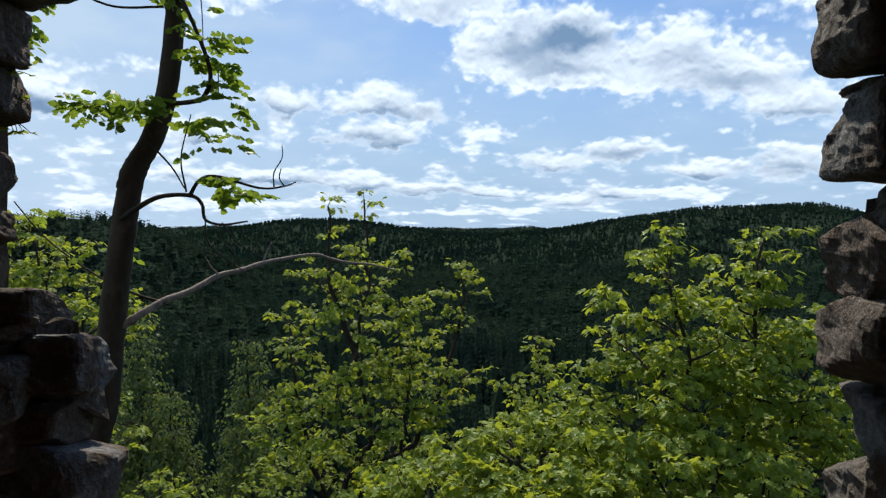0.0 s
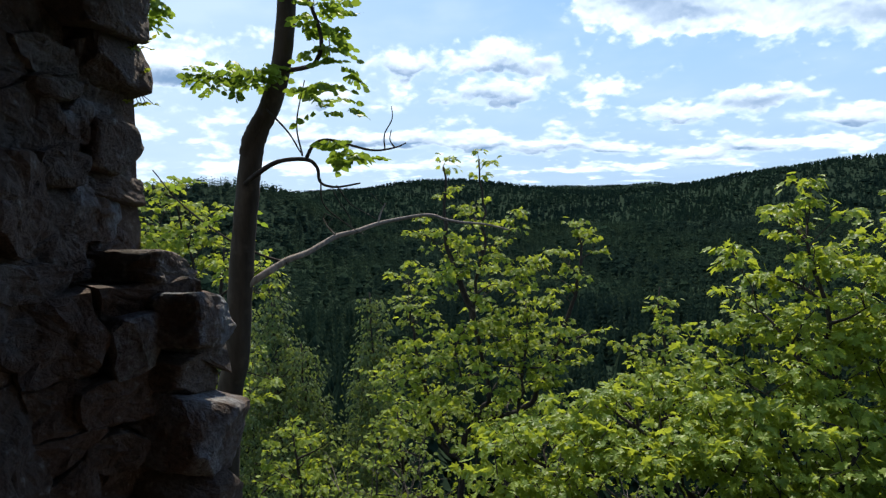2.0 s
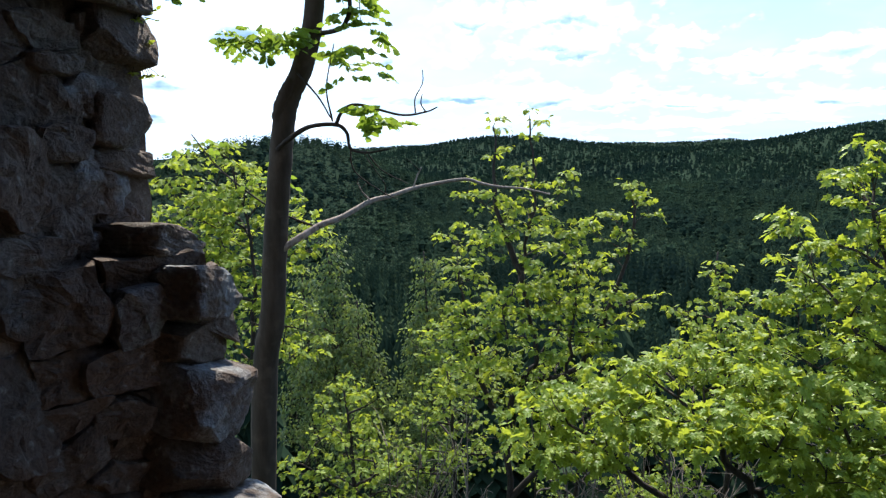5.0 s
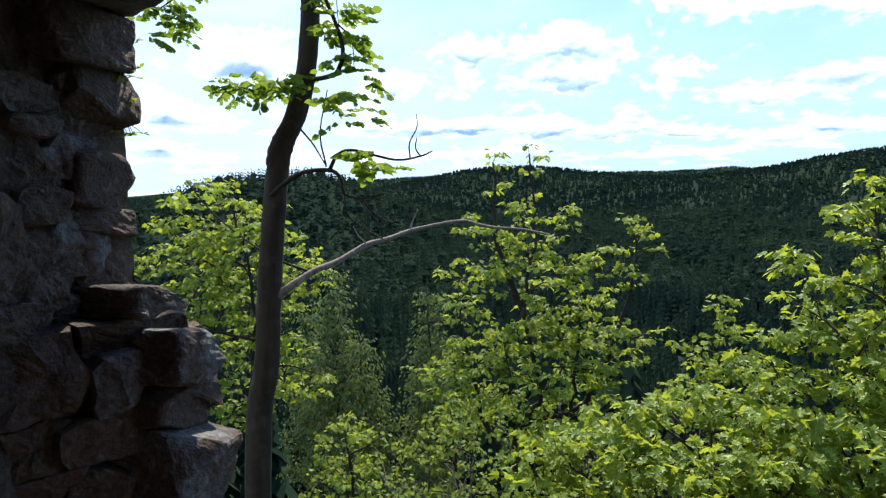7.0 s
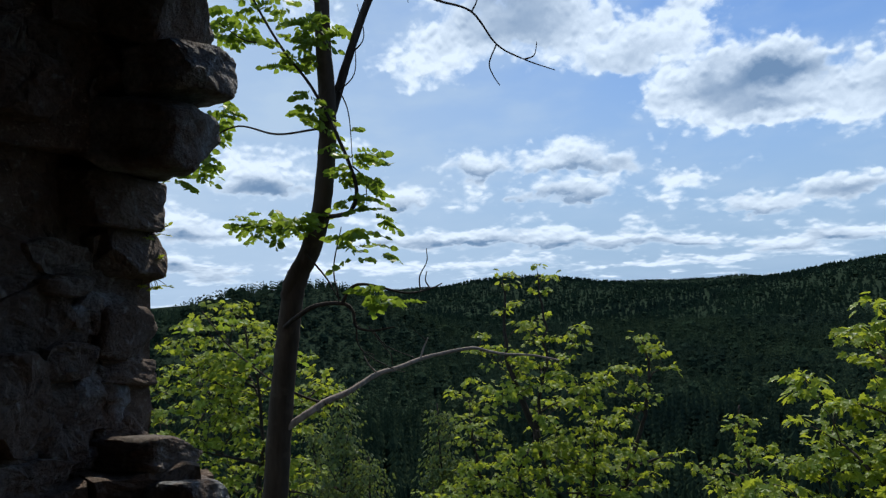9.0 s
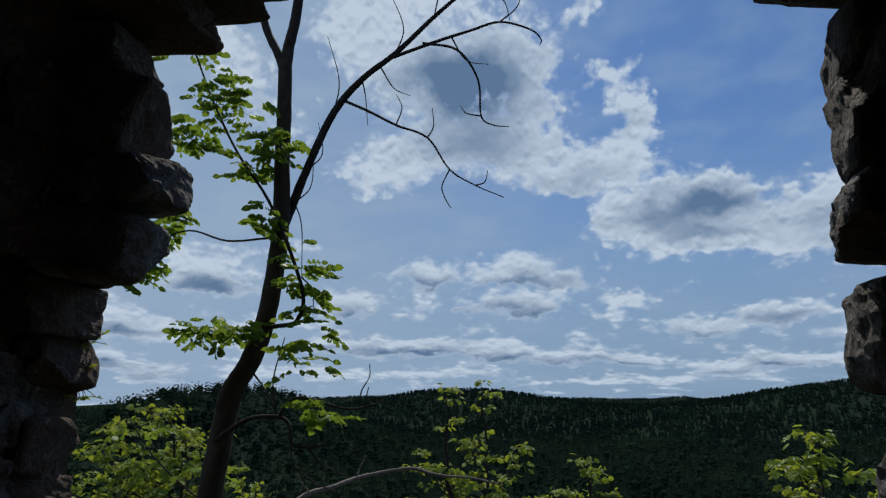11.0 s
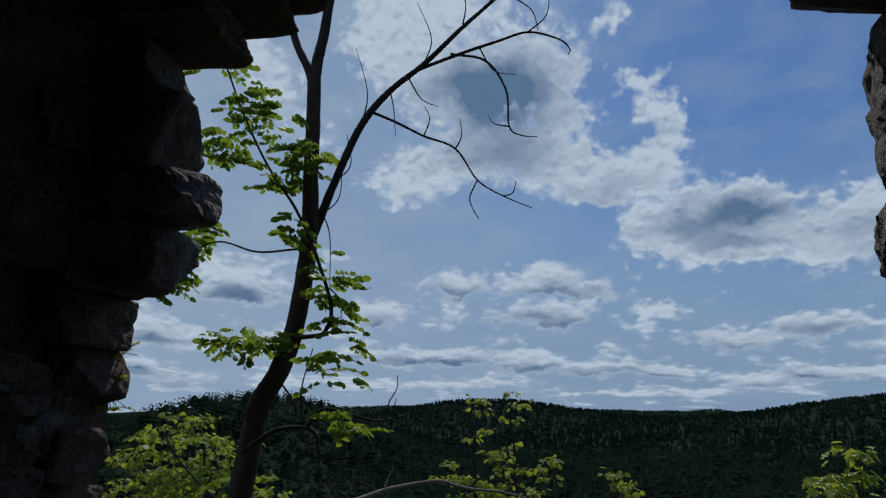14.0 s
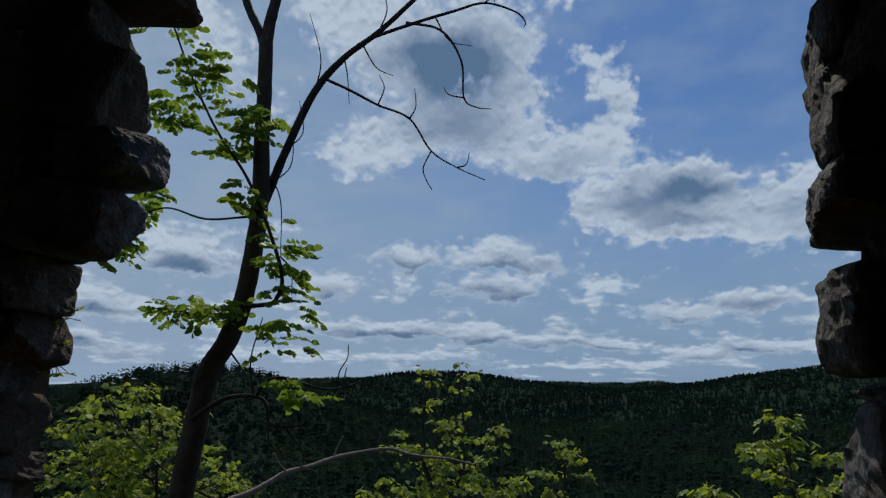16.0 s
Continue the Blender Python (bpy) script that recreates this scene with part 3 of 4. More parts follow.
def clip(poly, n, d):
    """The part of a flat polygon where p . n <= d."""
    out = []
    for i, p in enumerate(poly):
        q = poly[(i + 1) % len(poly)]
        a, b = p[0] * n[0] + p[1] * n[1] - d, q[0] * n[0] + q[1] * n[1] - d
        if a <= 0:
            out.append(p)
        if a * b < 0:
            f = a / (a - b)
            out.append((p[0] + (q[0] - p[0]) * f, p[1] + (q[1] - p[1]) * f))
    return out


def crag(p, seed):
    """Uneven rock relief, in metres, at a place on a wall."""
    q = p + seed
    return noise.noise(q * 6.0) * 0.026 + noise.noise(q * 15.0) * 0.022 + noise.noise(q * 40.0) * 0.012


def fitted_stone(parent, poly, to_world, rng, mat, proud=0.0):
    """A stone bedded in mortar within the outline poly of a wall's face, with a broken front."""
    cx, cz = sum(p[0] for p in poly) / len(poly), sum(p[1] for p in poly) / len(poly)
    rim = []
    for i, p in enumerate(poly):
        q = poly[(i + 1) % len(poly)]
        k = max(1, int(math.dist(p, q) / 0.03))
        rim += [(p[0] + (q[0] - p[0]) * j / k, p[1] + (q[1] - p[1]) * j / k) for j in range(k)]
    m = len(rim)
    if m < 6:
        return
    mean = sum(math.dist(p, (cx, cz)) for p in rim) / m
    gap = rng.uniform(0.002, 0.012)
    out, ta, tb = proud + rng.uniform(-0.016, 0.016), rng.uniform(-0.15, 0.15), rng.uniform(-0.18, 0.18)
    inner = max(3, int(mean / 0.03))
    rings = [(1.0 - gap / mean, -0.16), (1.0 - gap / mean, -0.02), (1.0 - (gap + 0.006) / mean, 0.0)]
    rings += [(rings[-1][0] * (1 - (k + 1) / (inner + 1)), 0.004) for k in range(inner)]
    seed = Vector((rng.uniform(0, 50), rng.uniform(0, 50), rng.uniform(0, 50)))
    v, t = [], []
    for r, (scale, deep) in enumerate(rings):
        for x, z in rim:
            u, w = cx + (x - cx) * scale, cz + (z - cz) * scale
            place = Vector((u, w, 0))
            jag = noise.noise(place * 12 + seed * 2) * 0.028
            u, w = u + jag * (x - cx) / mean, w + jag * (z - cz) / mean
            d = deep if r == 0 else deep + out + ta * (u - cx) + tb * (w - cz) + crag(place, seed)
            v.append(to_world(u, w, d))
    v.append(to_world(cx, cz, out + crag(Vector((cx, cz, 0)), seed)))
    for r in range(len(rings) - 1):
        for k in range(m):
            a, b = r * m + k, r * m + (k + 1) % m
            t += [(a, b, b + m), (a, b + m, a + m)]
    o = (len(rings) - 1) * m
    t += [(o + k, o + (k + 1) % m, len(rings) * m) for k in range(m)]
    ob = new("stone", tri_mesh("stone", v, t, mat))
    ob.parent = parent


def rubble(parent, start, end, z0, z1, rng, side=1, known=()):
    """Rubble bedded over a wall face from start to end in plan; side turns the face. known: (along, height, half length, half height, grey) of single stones."""
    s, e = Vector(start), Vector(end)
    way = (e - s).normalized()
    total = (e - s).length
    nrm = Vector((-way.y, way.x)) * side
    seeds, z = [], z0
    while z < z1:
        h = rng.uniform(0.06, 0.17)
        u = rng.uniform(-0.1, 0.05)
        while u < total:
            w = rng.uniform(0.07, 0.32)
            p = (u + w / 2 + rng.uniform(-0.05, 0.05), z + h / 2 + rng.uniform(-0.06, 0.06))
            if all(abs(p[0] - a) > hw or abs(p[1] - b) > hh for a, b, hw, hh, _ in known):
                seeds.append((*p, 0))
            u += w
        z += h

    def to_world(u, z, d):
        p = s + way * u + nrm * d
        return (p.x, p.y, z)

    for i, (u, z, _) in enumerate(seeds):
        lo, hi = max(u - 0.32, rng.uniform(-0.05, 0.05)), min(u + 0.32, total)
        poly = [(lo, z - 0.25), (hi, z - 0.25), (hi, min(z + 0.25, z1 + 0.16)), (lo, min(z + 0.25, z1 + 0.16))]
        for j, (a, b, _) in enumerate(seeds):
            if j == i or abs(a - u) > 0.7 or abs(b - z) > 0.6:
                continue
            n = (a - u, (b - z) * 2.0)                      # stones lie wider than high
            poly = clip(poly, n, (a + u) / 2 * n[0] + (b + z) / 2 * n[1])
            if len(poly) < 3:
                break
        if len(poly) >= 3:
            fitted_stone(parent, poly, to_world, rng, M_STONE, -0.012)
    for u, z, hw, hh, grey in known:
        r, poly = rng.uniform, []
        for cx, cz in ((-1, -1), (1, -1), (1, 1), (-1, 1)):          # corners knocked off unevenly
            a, b = r(0.15, 0.75), r(0.15, 0.75)
            one, two = (u + cx * hw, z + cz * hh * (1 - b)), (u + cx * hw * (1 - a), z + cz * hh)
            poly += [one, two] if cx * cz > 0 else [two, one]
        fitted_stone(parent, poly, to_world, rng, M_GREY if grey else M_STONE, 0.02)


wall_rng = random.Random(3)
wall_left = core("wall_west", [(-1.275, 2.46), (-1.315, 1.3), (-1.5, 1.1), (-2.3, 1.1), (-2.3, 2.7), (-1.43, 2.62)], -0.6, 3.9,
                 "ragged broken end of a dark rubble stone wall", fine=0.07)
wall_right = core("wall_east", [(1.10, 1.74), (1.10, 1.5), (1.22, 0.9), (2.3, 0.9), (2.3, 2.2), (1.25, 1.85)], -0.6, 3.9,
                  "broken rubble stone wall end with reddish weathered stones", fine=0.07)

# the foot and the head of the broken end reach further out than its middle
low_core = core("broken_foot", [(-0.985, 2.45), (-1.26, 1.96), (-1.6, 1.96), (-1.6, 2.6), (-1.13, 2.56)], -0.6, 1.34, "", fine=0.06)
high_core = core("broken_head", [(-1.06, 2.38), (-1.29, 1.80), (-1.6, 1.80), (-1.6, 2.6), (-1.24, 2.50)], 2.42, 3.9, "", fine=0.06)
for ob in (low_core, high_core):
    ob.parent = wall_left
    del ob["category"]

# stones that stick out of the wall's broken end: underside, top, tip, length, depth, tilt, grey, shape
WEST_STONES = [
    (0.46, 0.585, -0.8, 0.42, 0.3, 6, 1, 0), (0.6, 0.8, -0.91, 0.4, 0.3, 3, 0, 1), (0.81, 1.04, -0.895, 0.34, 0.28, 16, 1, 5),
    (1.04, 1.17, -0.99, 0.26, 0.26, 2, 0, 3), (1.195, 1.365, -0.91, 0.3, 0.27, 1, 1, 6), (1.385, 1.495, -1.05, 0.44, 0.28, -1, 0, 2),
    (1.51, 1.65, -1.305, 0.24, 0.26, 4, 0, 1), (1.655, 1.745, -1.23, 0.24, 0.26, -6, 0, 4), (1.745, 1.94, -1.215, 0.22, 0.26, 2, 0, 0),
    (1.955, 2.01, -1.29, 0.22, 0.26, 5, 0, 2), (2.015, 2.22, -1.19, 0.22, 0.26, -14, 0, 3),
]
for lo, hi, tip, ln, dp, tl, gr, kd in WEST_STONES:
    block(wall_left, tip, 2.34, lo, hi, ln, dp, 4.0, tl, gr, False, kd, -10.0)
WEST_HIGH = [
    (2.2, 2.37, -1.13, 0.3, 0.32, 8, 0, 4), (2.355, 2.575, -0.89, 0.44, 0.3, 5, 1, 0), (2.585, 2.735, -0.81, 0.26, 0.24, -3, 1, 5),
    (2.58, 2.76, -1.02, 0.3, 0.3, 0, 0, 1), (2.77, 3.06, -0.905, 0.36, 0.32, 22, 0, 2), (3.06, 3.19, -1, 0.36, 0.34, 0, 0, 6),
    (3.235, 3.35, -0.8, 0.52, 0.38, 2, 0, 3), (3.36, 3.47, -0.635, 0.7, 0.44, -1, 0, 4), (3.47, 3.62, -0.495, 0.8, 0.48, 2, 0, 1),
]
for lo, hi, tip, ln, dp, tl, gr, kd in WEST_HIGH:
    block(wall_left, tip, 2.26, lo, hi, ln, dp, 8.0, tl, gr, False, kd)
rubble(wall_left, (-0.965, 2.43), (-1.255, 1.90), 0.0, 1.26, wall_rng, 1.0,
       ((0.28, 1.24, 0.09, 0.10, 1), (0.33, 1.07, 0.16, 0.085, 0), (0.34, 0.91, 0.11, 0.07, 0), (0.10, 0.98, 0.07, 0.06, 0)))
rubble(wall_left, (-1.245, 2.43), (-1.30, 1.28), 0.0, 2.3, wall_rng, 1.0,
       ((0.21, 1.91, 0.12, 0.07, 1), (0.19, 1.65, 0.13, 0.11, 1), (0.49, 1.67, 0.12, 0.15, 0), (0.46, 1.45, 0.14, 0.06, 0), (0.22, 1.46, 0.10, 0.04, 1),
        (0.47, 1.28, 0.15, 0.08, 0), (0.57, 1.01, 0.12, 0.20, 0), (0.35, 2.09, 0.12, 0.06, 0), (0.11, 2.11, 0.13, 0.11, 0), (0.32, 1.77, 0.10, 0.07, 0),
        (0.32, 2.0, 0.10, 0.04, 0), (0.44, 0.78, 0.12, 0.08, 0)))
rubble(wall_left, (-1.04, 2.36), (-1.27, 1.78), 2.48, 3.4, wall_rng, 1.0, ((0.20, 2.60, 0.10, 0.10, 1), (0.46, 2.58, 0.12, 0.10, 0), (0.3, 2.9, 0.15, 0.12, 0)))
rubble(wall_left, (-1.245, 1.82), (-1.29, 1.28), 2.36, 3.4, wall_rng, 1.0)

EAST_STONES = [
    (0.92, 1.08, 0.945, 0.32, 0.26, 0, 0, 1), (1.09, 1.245, 0.95, 0.3, 0.26, 3, 0, 4), (1.255, 1.38, 0.975, 0.26, 0.26, -4, 1, 2), (1.39, 1.565, 0.923, 0.34, 0.28, 4, 0, 0),
    (1.57, 1.74, 0.94, 0.34, 0.28, -3, 0, 3), (1.79, 1.955, 0.935, 0.3, 0.26, 3, 1, 5), (1.955, 1.995, 0.965, 0.28, 0.24, -2, 0, 6), (2.02, 2.19, 0.91, 0.34, 0.26, -4, 0, 1),
    (2.225, 2.345, 0.9, 0.28, 0.24, 3, 1, 0), (2.345, 2.53, 0.91, 0.22, 0.24, 2, 0, 2), (2.5, 2.68, 0.92, 0.2, 0.22, 0, 0, 4), (2.73, 2.85, 0.825, 0.46, 0.32, 2, 0, 6),
    (2.86, 3.03, 0.755, 0.54, 0.34, 0, 0, 3),
]
for lo, hi, tip, ln, dp, tl, gr, kd in EAST_STONES:
    block(wall_right, tip, 1.64, lo, hi, ln, dp, -6.0, tl, gr, True, kd)
for k in range(13):
    stone(wall_right, (1.14 + 0.03 * math.sin(k * 2.3), 1.52, 0.85 + k * 0.17), -60.0, (0.28, 0.26, 0.18), 9.0)
rubble(wall_right, (1.0, 1.70), (1.165, 0.9), 0.0, 3.4, wall_rng, -1.0)

# broken head of the opening, then an unseen room closed in behind
lintel = core("wall_head", [(-1.5, 1.9), (1.5, 0.95), (1.5, 1.75), (-1.3, 2.75)], 3.58, 4.0, "dark rubble over the top of the opening")
for k in range(9):
    f = k / 8
    stone(lintel, (-0.75 + 1.75 * f, 2.3 - 0.65 * f, 3.62 + 0.05 * math.sin(k * 2.1)), -20.0, (0.26, 0.5, 0.2), 8.0)
core("wall_back", [(-2.3, -2.4), (2.3, -2.4), (2.3, -2.7), (-2.3, -2.7)], 0.0, 3.9, "unseen plain rubble wall added to close the room")
core("wall_side_west", [(-2.3, 1.1), (-2.3, -2.4), (-2.6, -2.4), (-2.6, 1.1)], 0.0, 3.9, "unseen plain rubble side wall added to close the room")
core("wall_side_east", [(2.3, 0.9), (2.3, -2.4), (2.6, -2.4), (2.6, 0.9)], 0.0, 3.9, "unseen plain rubble side wall added to close the room")
floor = core("floor", [(-2.6, -2.7), (2.6, -2.7), (2.6, 1.2), (1.2, 1.9), (-1.2, 2.6), (-2.6, 2.6)], -0.5, 0.0, "trodden earth and rubble floor of the ruin")
floor["category"] = "floor"
# unseen cover, added to block the sky so the wall faces stay dark
ceiling = core("ceiling", [(-2.6, -2.4), (2.6, -2.4), (2.6, 1.4), (-2.6, 2.4)], 3.9, 4.2, "unseen rough stone cover that keeps daylight out of the room")
ceiling["category"] = "ceiling"


# ---- trees ----
def limb_between(a, b, sag, rng, steps=6):
    """A bent line from a to b."""
    a, b = np.array(a, float), np.array(b, float)
    mid = (a + b) / 2 + np.array([0, 0, sag]) + rng.normal(0, 0.06, 3) * np.linalg.norm(b - a)
    return curve_points([a, mid, b], steps)


def broadleaf(name, label, base, stems, blobs, tufts, leaf, size, leaves, shape, mat_leaf, mat_bark, seed, droop=0.55, girth=0.055):
    """A tree: stems (lines of points from the base), limbs and twigs to tufts spread through the crown's blobs."""
    rng = np.random.default_rng(seed)
    top = tagged(empty(name, base), label, "tree", group=name.replace("_", " ") + "s on the slope")
    wood, green = Soup(), Soup()
    nodes = []
    for line in stems:
        c = curve_points(line, 7)
        c[1:-1] += rng.normal(0, 0.02, (len(c) - 2, 3))
        tube(wood, c, girth, girth * 0.22, 7, 0.08)
        nodes.append(c[len(c) // 4:])
    nodes = np.concatenate(nodes)
    vol = np.array([b[3] * b[4] * b[5] for b in blobs]) ** 0.75
    tips = []
    for b, share in zip(blobs, vol / vol.sum()):
        n = int(tufts * share)
        d = rng.normal(0, 1, (n, 3))
        d /= np.linalg.norm(d, axis=1)[:, None]
        r = rng.uniform(0.25, 1.0, n) ** 0.5
        tips.append(np.array(b[:3]) + d * r[:, None] * np.array(b[3:]) * rng.uniform(0.85, 1.15, (n, 1)))
    tips = np.concatenate(tips)
    # limbs to a few of the tips, then twigs from the nearest wood below
    order = rng.permutation(len(tips))
    for rank, i in enumerate(order):
        p = tips[i]
        dist = np.linalg.norm(nodes - p, axis=1) + np.maximum(nodes[:, 2] - p[2] + 0.15, 0) * 2.5
        j = int(np.argmin(dist))
        line = limb_between(nodes[j], p, 0.06 * np.linalg.norm(nodes[j] - p), rng, 4 if rank > 40 else 6)
        length = np.linalg.norm(nodes[j] - p)
        thick = 0.026 * min(1, length) + 0.004 if rank < 40 else 0.0065
        tube(wood, line, thick, 0.0028, 3 if rank > 40 else 5)
        nodes = np.concatenate([nodes, line[2:-1]])
    # leaves in tufts
    n = len(tips)
    k = rng.integers(int(leaves * 0.7), int(leaves * 1.3) + 1, n)
    at = np.repeat(tips, k, axis=0)
    ang = rng.uniform(0, 2 * math.pi, len(at))
    out = np.stack([np.cos(ang), np.sin(ang), rng.normal(0.05, 0.22, len(at))], axis=1)
    stalk = rng.uniform(0.2, 1.8, (len(at), 1)) * leaf
    scatter_leaves(green, shape, at + out * stalk, out + rng.normal(0, 0.2, out.shape), size * rng.uniform(0.65, 1.25, len(at)), droop, rng)
    child("trunk", wood.mesh("trunk", mat_bark, True), top)
    child("crown", green.mesh("crown", mat_leaf), top)
    return top


MAPLE, OVAL, ROWAN_LEAF = maple_leaf(), oval_leaf(0.32), oval_leaf(0.33)


def g(x, y):
    return float(height(x, y)) - 0.15


broadleaf("maple_tree", "slender young maple with bright spring leaves on the slope", (-1.45, 10.0, g(-1.45, 10)),
          [[(-1.45, 10, g(-1.45, 10)), (-1.48, 10, -2.3), (-1.26, 10, -1.7), (-1.07, 10, -1.2), (-1.29, 10, -0.17), (-1.1, 10, 1.0), (-1.18, 10, 2.1)],
           [(-1.48, 10, -2.4), (-1.9, 10.1, -1.95), (-2.1, 10, -1.0), (-2.26, 10, 0.0)],
           [(-1.26, 10, -1.7), (-0.57, 10.1, -1.55), (-0.1, 10.2, -0.76), (0.25, 10.2, 0.45), (0.2, 10.2, 1.1)],
           [(-1.29, 10, -0.2), (-1.6, 9.9, 0.8), (-1.68, 9.9, 2.0)],
           [(-1.45, 10, -3.6), (-0.8, 9.9, -2.6), (-0.62, 9.9, -1.4), (-0.5, 9.9, -0.2)]],
          [(-1.68, 10, 1.90, 0.16, 0.2, 0.28), (-1.18, 10, 1.95, 0.18, 0.2, 0.36), (-1.58, 10, 1.15, 0.6, 0.5, 0.55), (-1.5, 10, 0.1, 1.1, 1.0, 0.8),
           (-1.3, 10, -1.0, 1.6, 1.3, 0.9), (0.1, 10.2, 0.75, 0.42, 0.4, 0.5), (-0.3, 10.1, -0.5, 0.8, 0.7, 0.6), (-1.3, 10.3, -1.9, 1.6, 0.9, 0.35),
           (-0.85, 10, 1.0, 0.30, 0.3, 0.55), (-0.5, 10.1, 0.3, 0.45, 0.45, 0.5)],
          380, 0.090, 0.078, 17, MAPLE, M_MAPLE, M_TWIG, 21)
broadleaf("maple_tree", "tall bushy maple with fresh yellow-green leaves", (2.9, 7.2, g(2.9, 7.2)),
          [[(2.9, 7.2, g(2.9, 7.2)), (2.75, 7.1, -1.2), (2.5, 7.0, 0.0), (2.25, 7.0, 1.3)],
           [(2.9, 7.2, -1.6), (3.1, 7.2, -0.2), (3.2, 7.1, 1.6)], [(2.85, 7.2, -1.8), (3.4, 7.3, -0.8), (3.9, 7.3, 0.6)]],
          [(3.2, 7.1, 1.45, 0.4, 0.4, 0.4), (2.3, 7, 1.3, 0.42, 0.4, 0.42), (1.55, 6.5, 1.12, 0.22, 0.25, 0.2), (2.7, 7.1, 0.6, 1.1, 0.8, 0.6),
           (2.1, 6.8, 0.2, 0.95, 0.7, 0.5), (3.6, 7.3, 0.1, 1.2, 0.9, 0.9), (3.2, 7.0, -0.5, 1.1, 0.8, 0.5)],
          370, 0.095, 0.084, 17, MAPLE, M_MAPLE, M_TWIG, 22)
broadleaf("maple_tree", "low spreading maple top just below the ruin", (1.6, 6.1, g(1.6, 6.1)),
          [[(1.6, 6.1, g(1.6, 6.1)), (1.5, 6.1, -1.4), (1.1, 6.0, -0.8), (0.6, 6.0, -0.1)], [(1.6, 6.1, -1.6), (2.0, 5.9, -1.0), (2.3, 5.8, -0.3)],
           [(1.55, 6.1, -1.7), (0.7, 6.1, -1.3), (-0.2, 6.2, -0.7)]],
          [(0.9, 6, -0.25, 1.1, 0.8, 0.35), (-0.1, 6.2, -0.75, 0.7, 0.6, 0.4), (1.9, 5.9, -0.35, 1.0, 0.8, 0.45), (2.2, 5.8, -0.80, 0.8, 0.6, 0.30)],
          280, 0.095, 0.084, 17, MAPLE, M_MAPLE, M_TWIG, 23)
broadleaf("maple_tree", "small maple sapling with thin upright crown", (1.75, 11.2, g(1.75, 11.2)),
          [[(1.75, 11.2, g(1.75, 11.2)), (1.7, 11.2, -2.5), (1.55, 11.2, -1.2), (1.45, 11.2, 0.1)]],
          [(1.45, 11.2, -0.15, 0.25, 0.3, 0.35), (1.5, 11.2, -0.9, 0.7, 0.6, 0.5), (1.6, 11.2, -1.7, 1.2, 0.8, 0.7)],
          120, 0.085, 0.084, 12, MAPLE, M_MAPLE, M_TWIG, 24)
broadleaf("maple_tree", "sunlit maple behind the broken wall end", (-5.3, 9.2, g(-5.3, 9.2)),
          [[(-5.3, 9.2, g(-5.3, 9.2)), (-5.3, 9.2, -1.5), (-5.2, 9.2, 0.0), (-5.5, 9.2, 1.6)], [(-5.3, 9.2, -1.6), (-4.9, 9.1, -0.3), (-4.7, 9.1, 0.9)]],
          [(-5.7, 9.2, 1.3, 0.9, 0.9, 0.6), (-5.2, 9.2, 0.4, 1.2, 1.0, 0.8), (-6.3, 9.2, 0.3, 1.2, 1.0, 1.0), (-5.3, 9.2, -1.0, 1.3, 1.0, 0.8)],
          380, 0.085, 0.084, 13, MAPLE, M_MAPLE, M_TWIG, 25)
for n, (bx, by, topz, low, rad) in enumerate(((-7.3, 16, -0.4, -6.5, 0.85), (-6.3, 15.5, -2.0, -7.0, 0.9), (-4.7, 16, -0.8, -6.5, 0.75),
                                              (-8.6, 17, -1.6, -7.0, 0.9), (-5.4, 17.5, -3.2, -8.0, 1.0))):
    broadleaf("birch_tree", "slim birch with fine hanging grey-green leaves", (bx, by, g(bx, by)),
              [[(bx, by, g(bx, by)), (bx + 0.1, by, low), (bx, by, (low + topz) / 2), (bx - 0.1, by, topz)]],
              [(bx, by, topz - 0.9, rad * 0.45, rad * 0.45, 1.0), (bx, by, topz - 2.3, rad * 0.85, rad * 0.85, 1.3), (bx, by, topz - 4.0, rad, rad, 1.6)],
              430, 0.16, 0.09, 14, OVAL, M_BIRCHLEAF, M_TWIG, 40 + n, 1.1, 0.07)
for n, (bx, by, topz, rad) in enumerate(((-3.9, 9.4, -1.6, 0.9), (-2.9, 11.5, -1.9, 1.2), (0.8, 9.8, -2.3, 1.1), (2.9, 10.0, -1.2, 1.5),
                                         (-0.8, 12.5, -2.6, 1.5), (4.8, 9.5, -0.4, 1.5))):
    broadleaf("maple_bush", "young maple growth filling the slope below", (bx, by, g(bx, by)),
              [[(bx, by, g(bx, by)), (bx + 0.1, by, topz - 1.6), (bx, by, topz - 0.3)]],
              [(bx, by, topz - 0.6, rad * 0.6, rad * 0.6, 0.6), (bx, by, topz - 1.5, rad, rad, 0.9)],
              110, 0.085, 0.082, 11, MAPLE, M_MAPLE, M_TWIG, 60 + n)


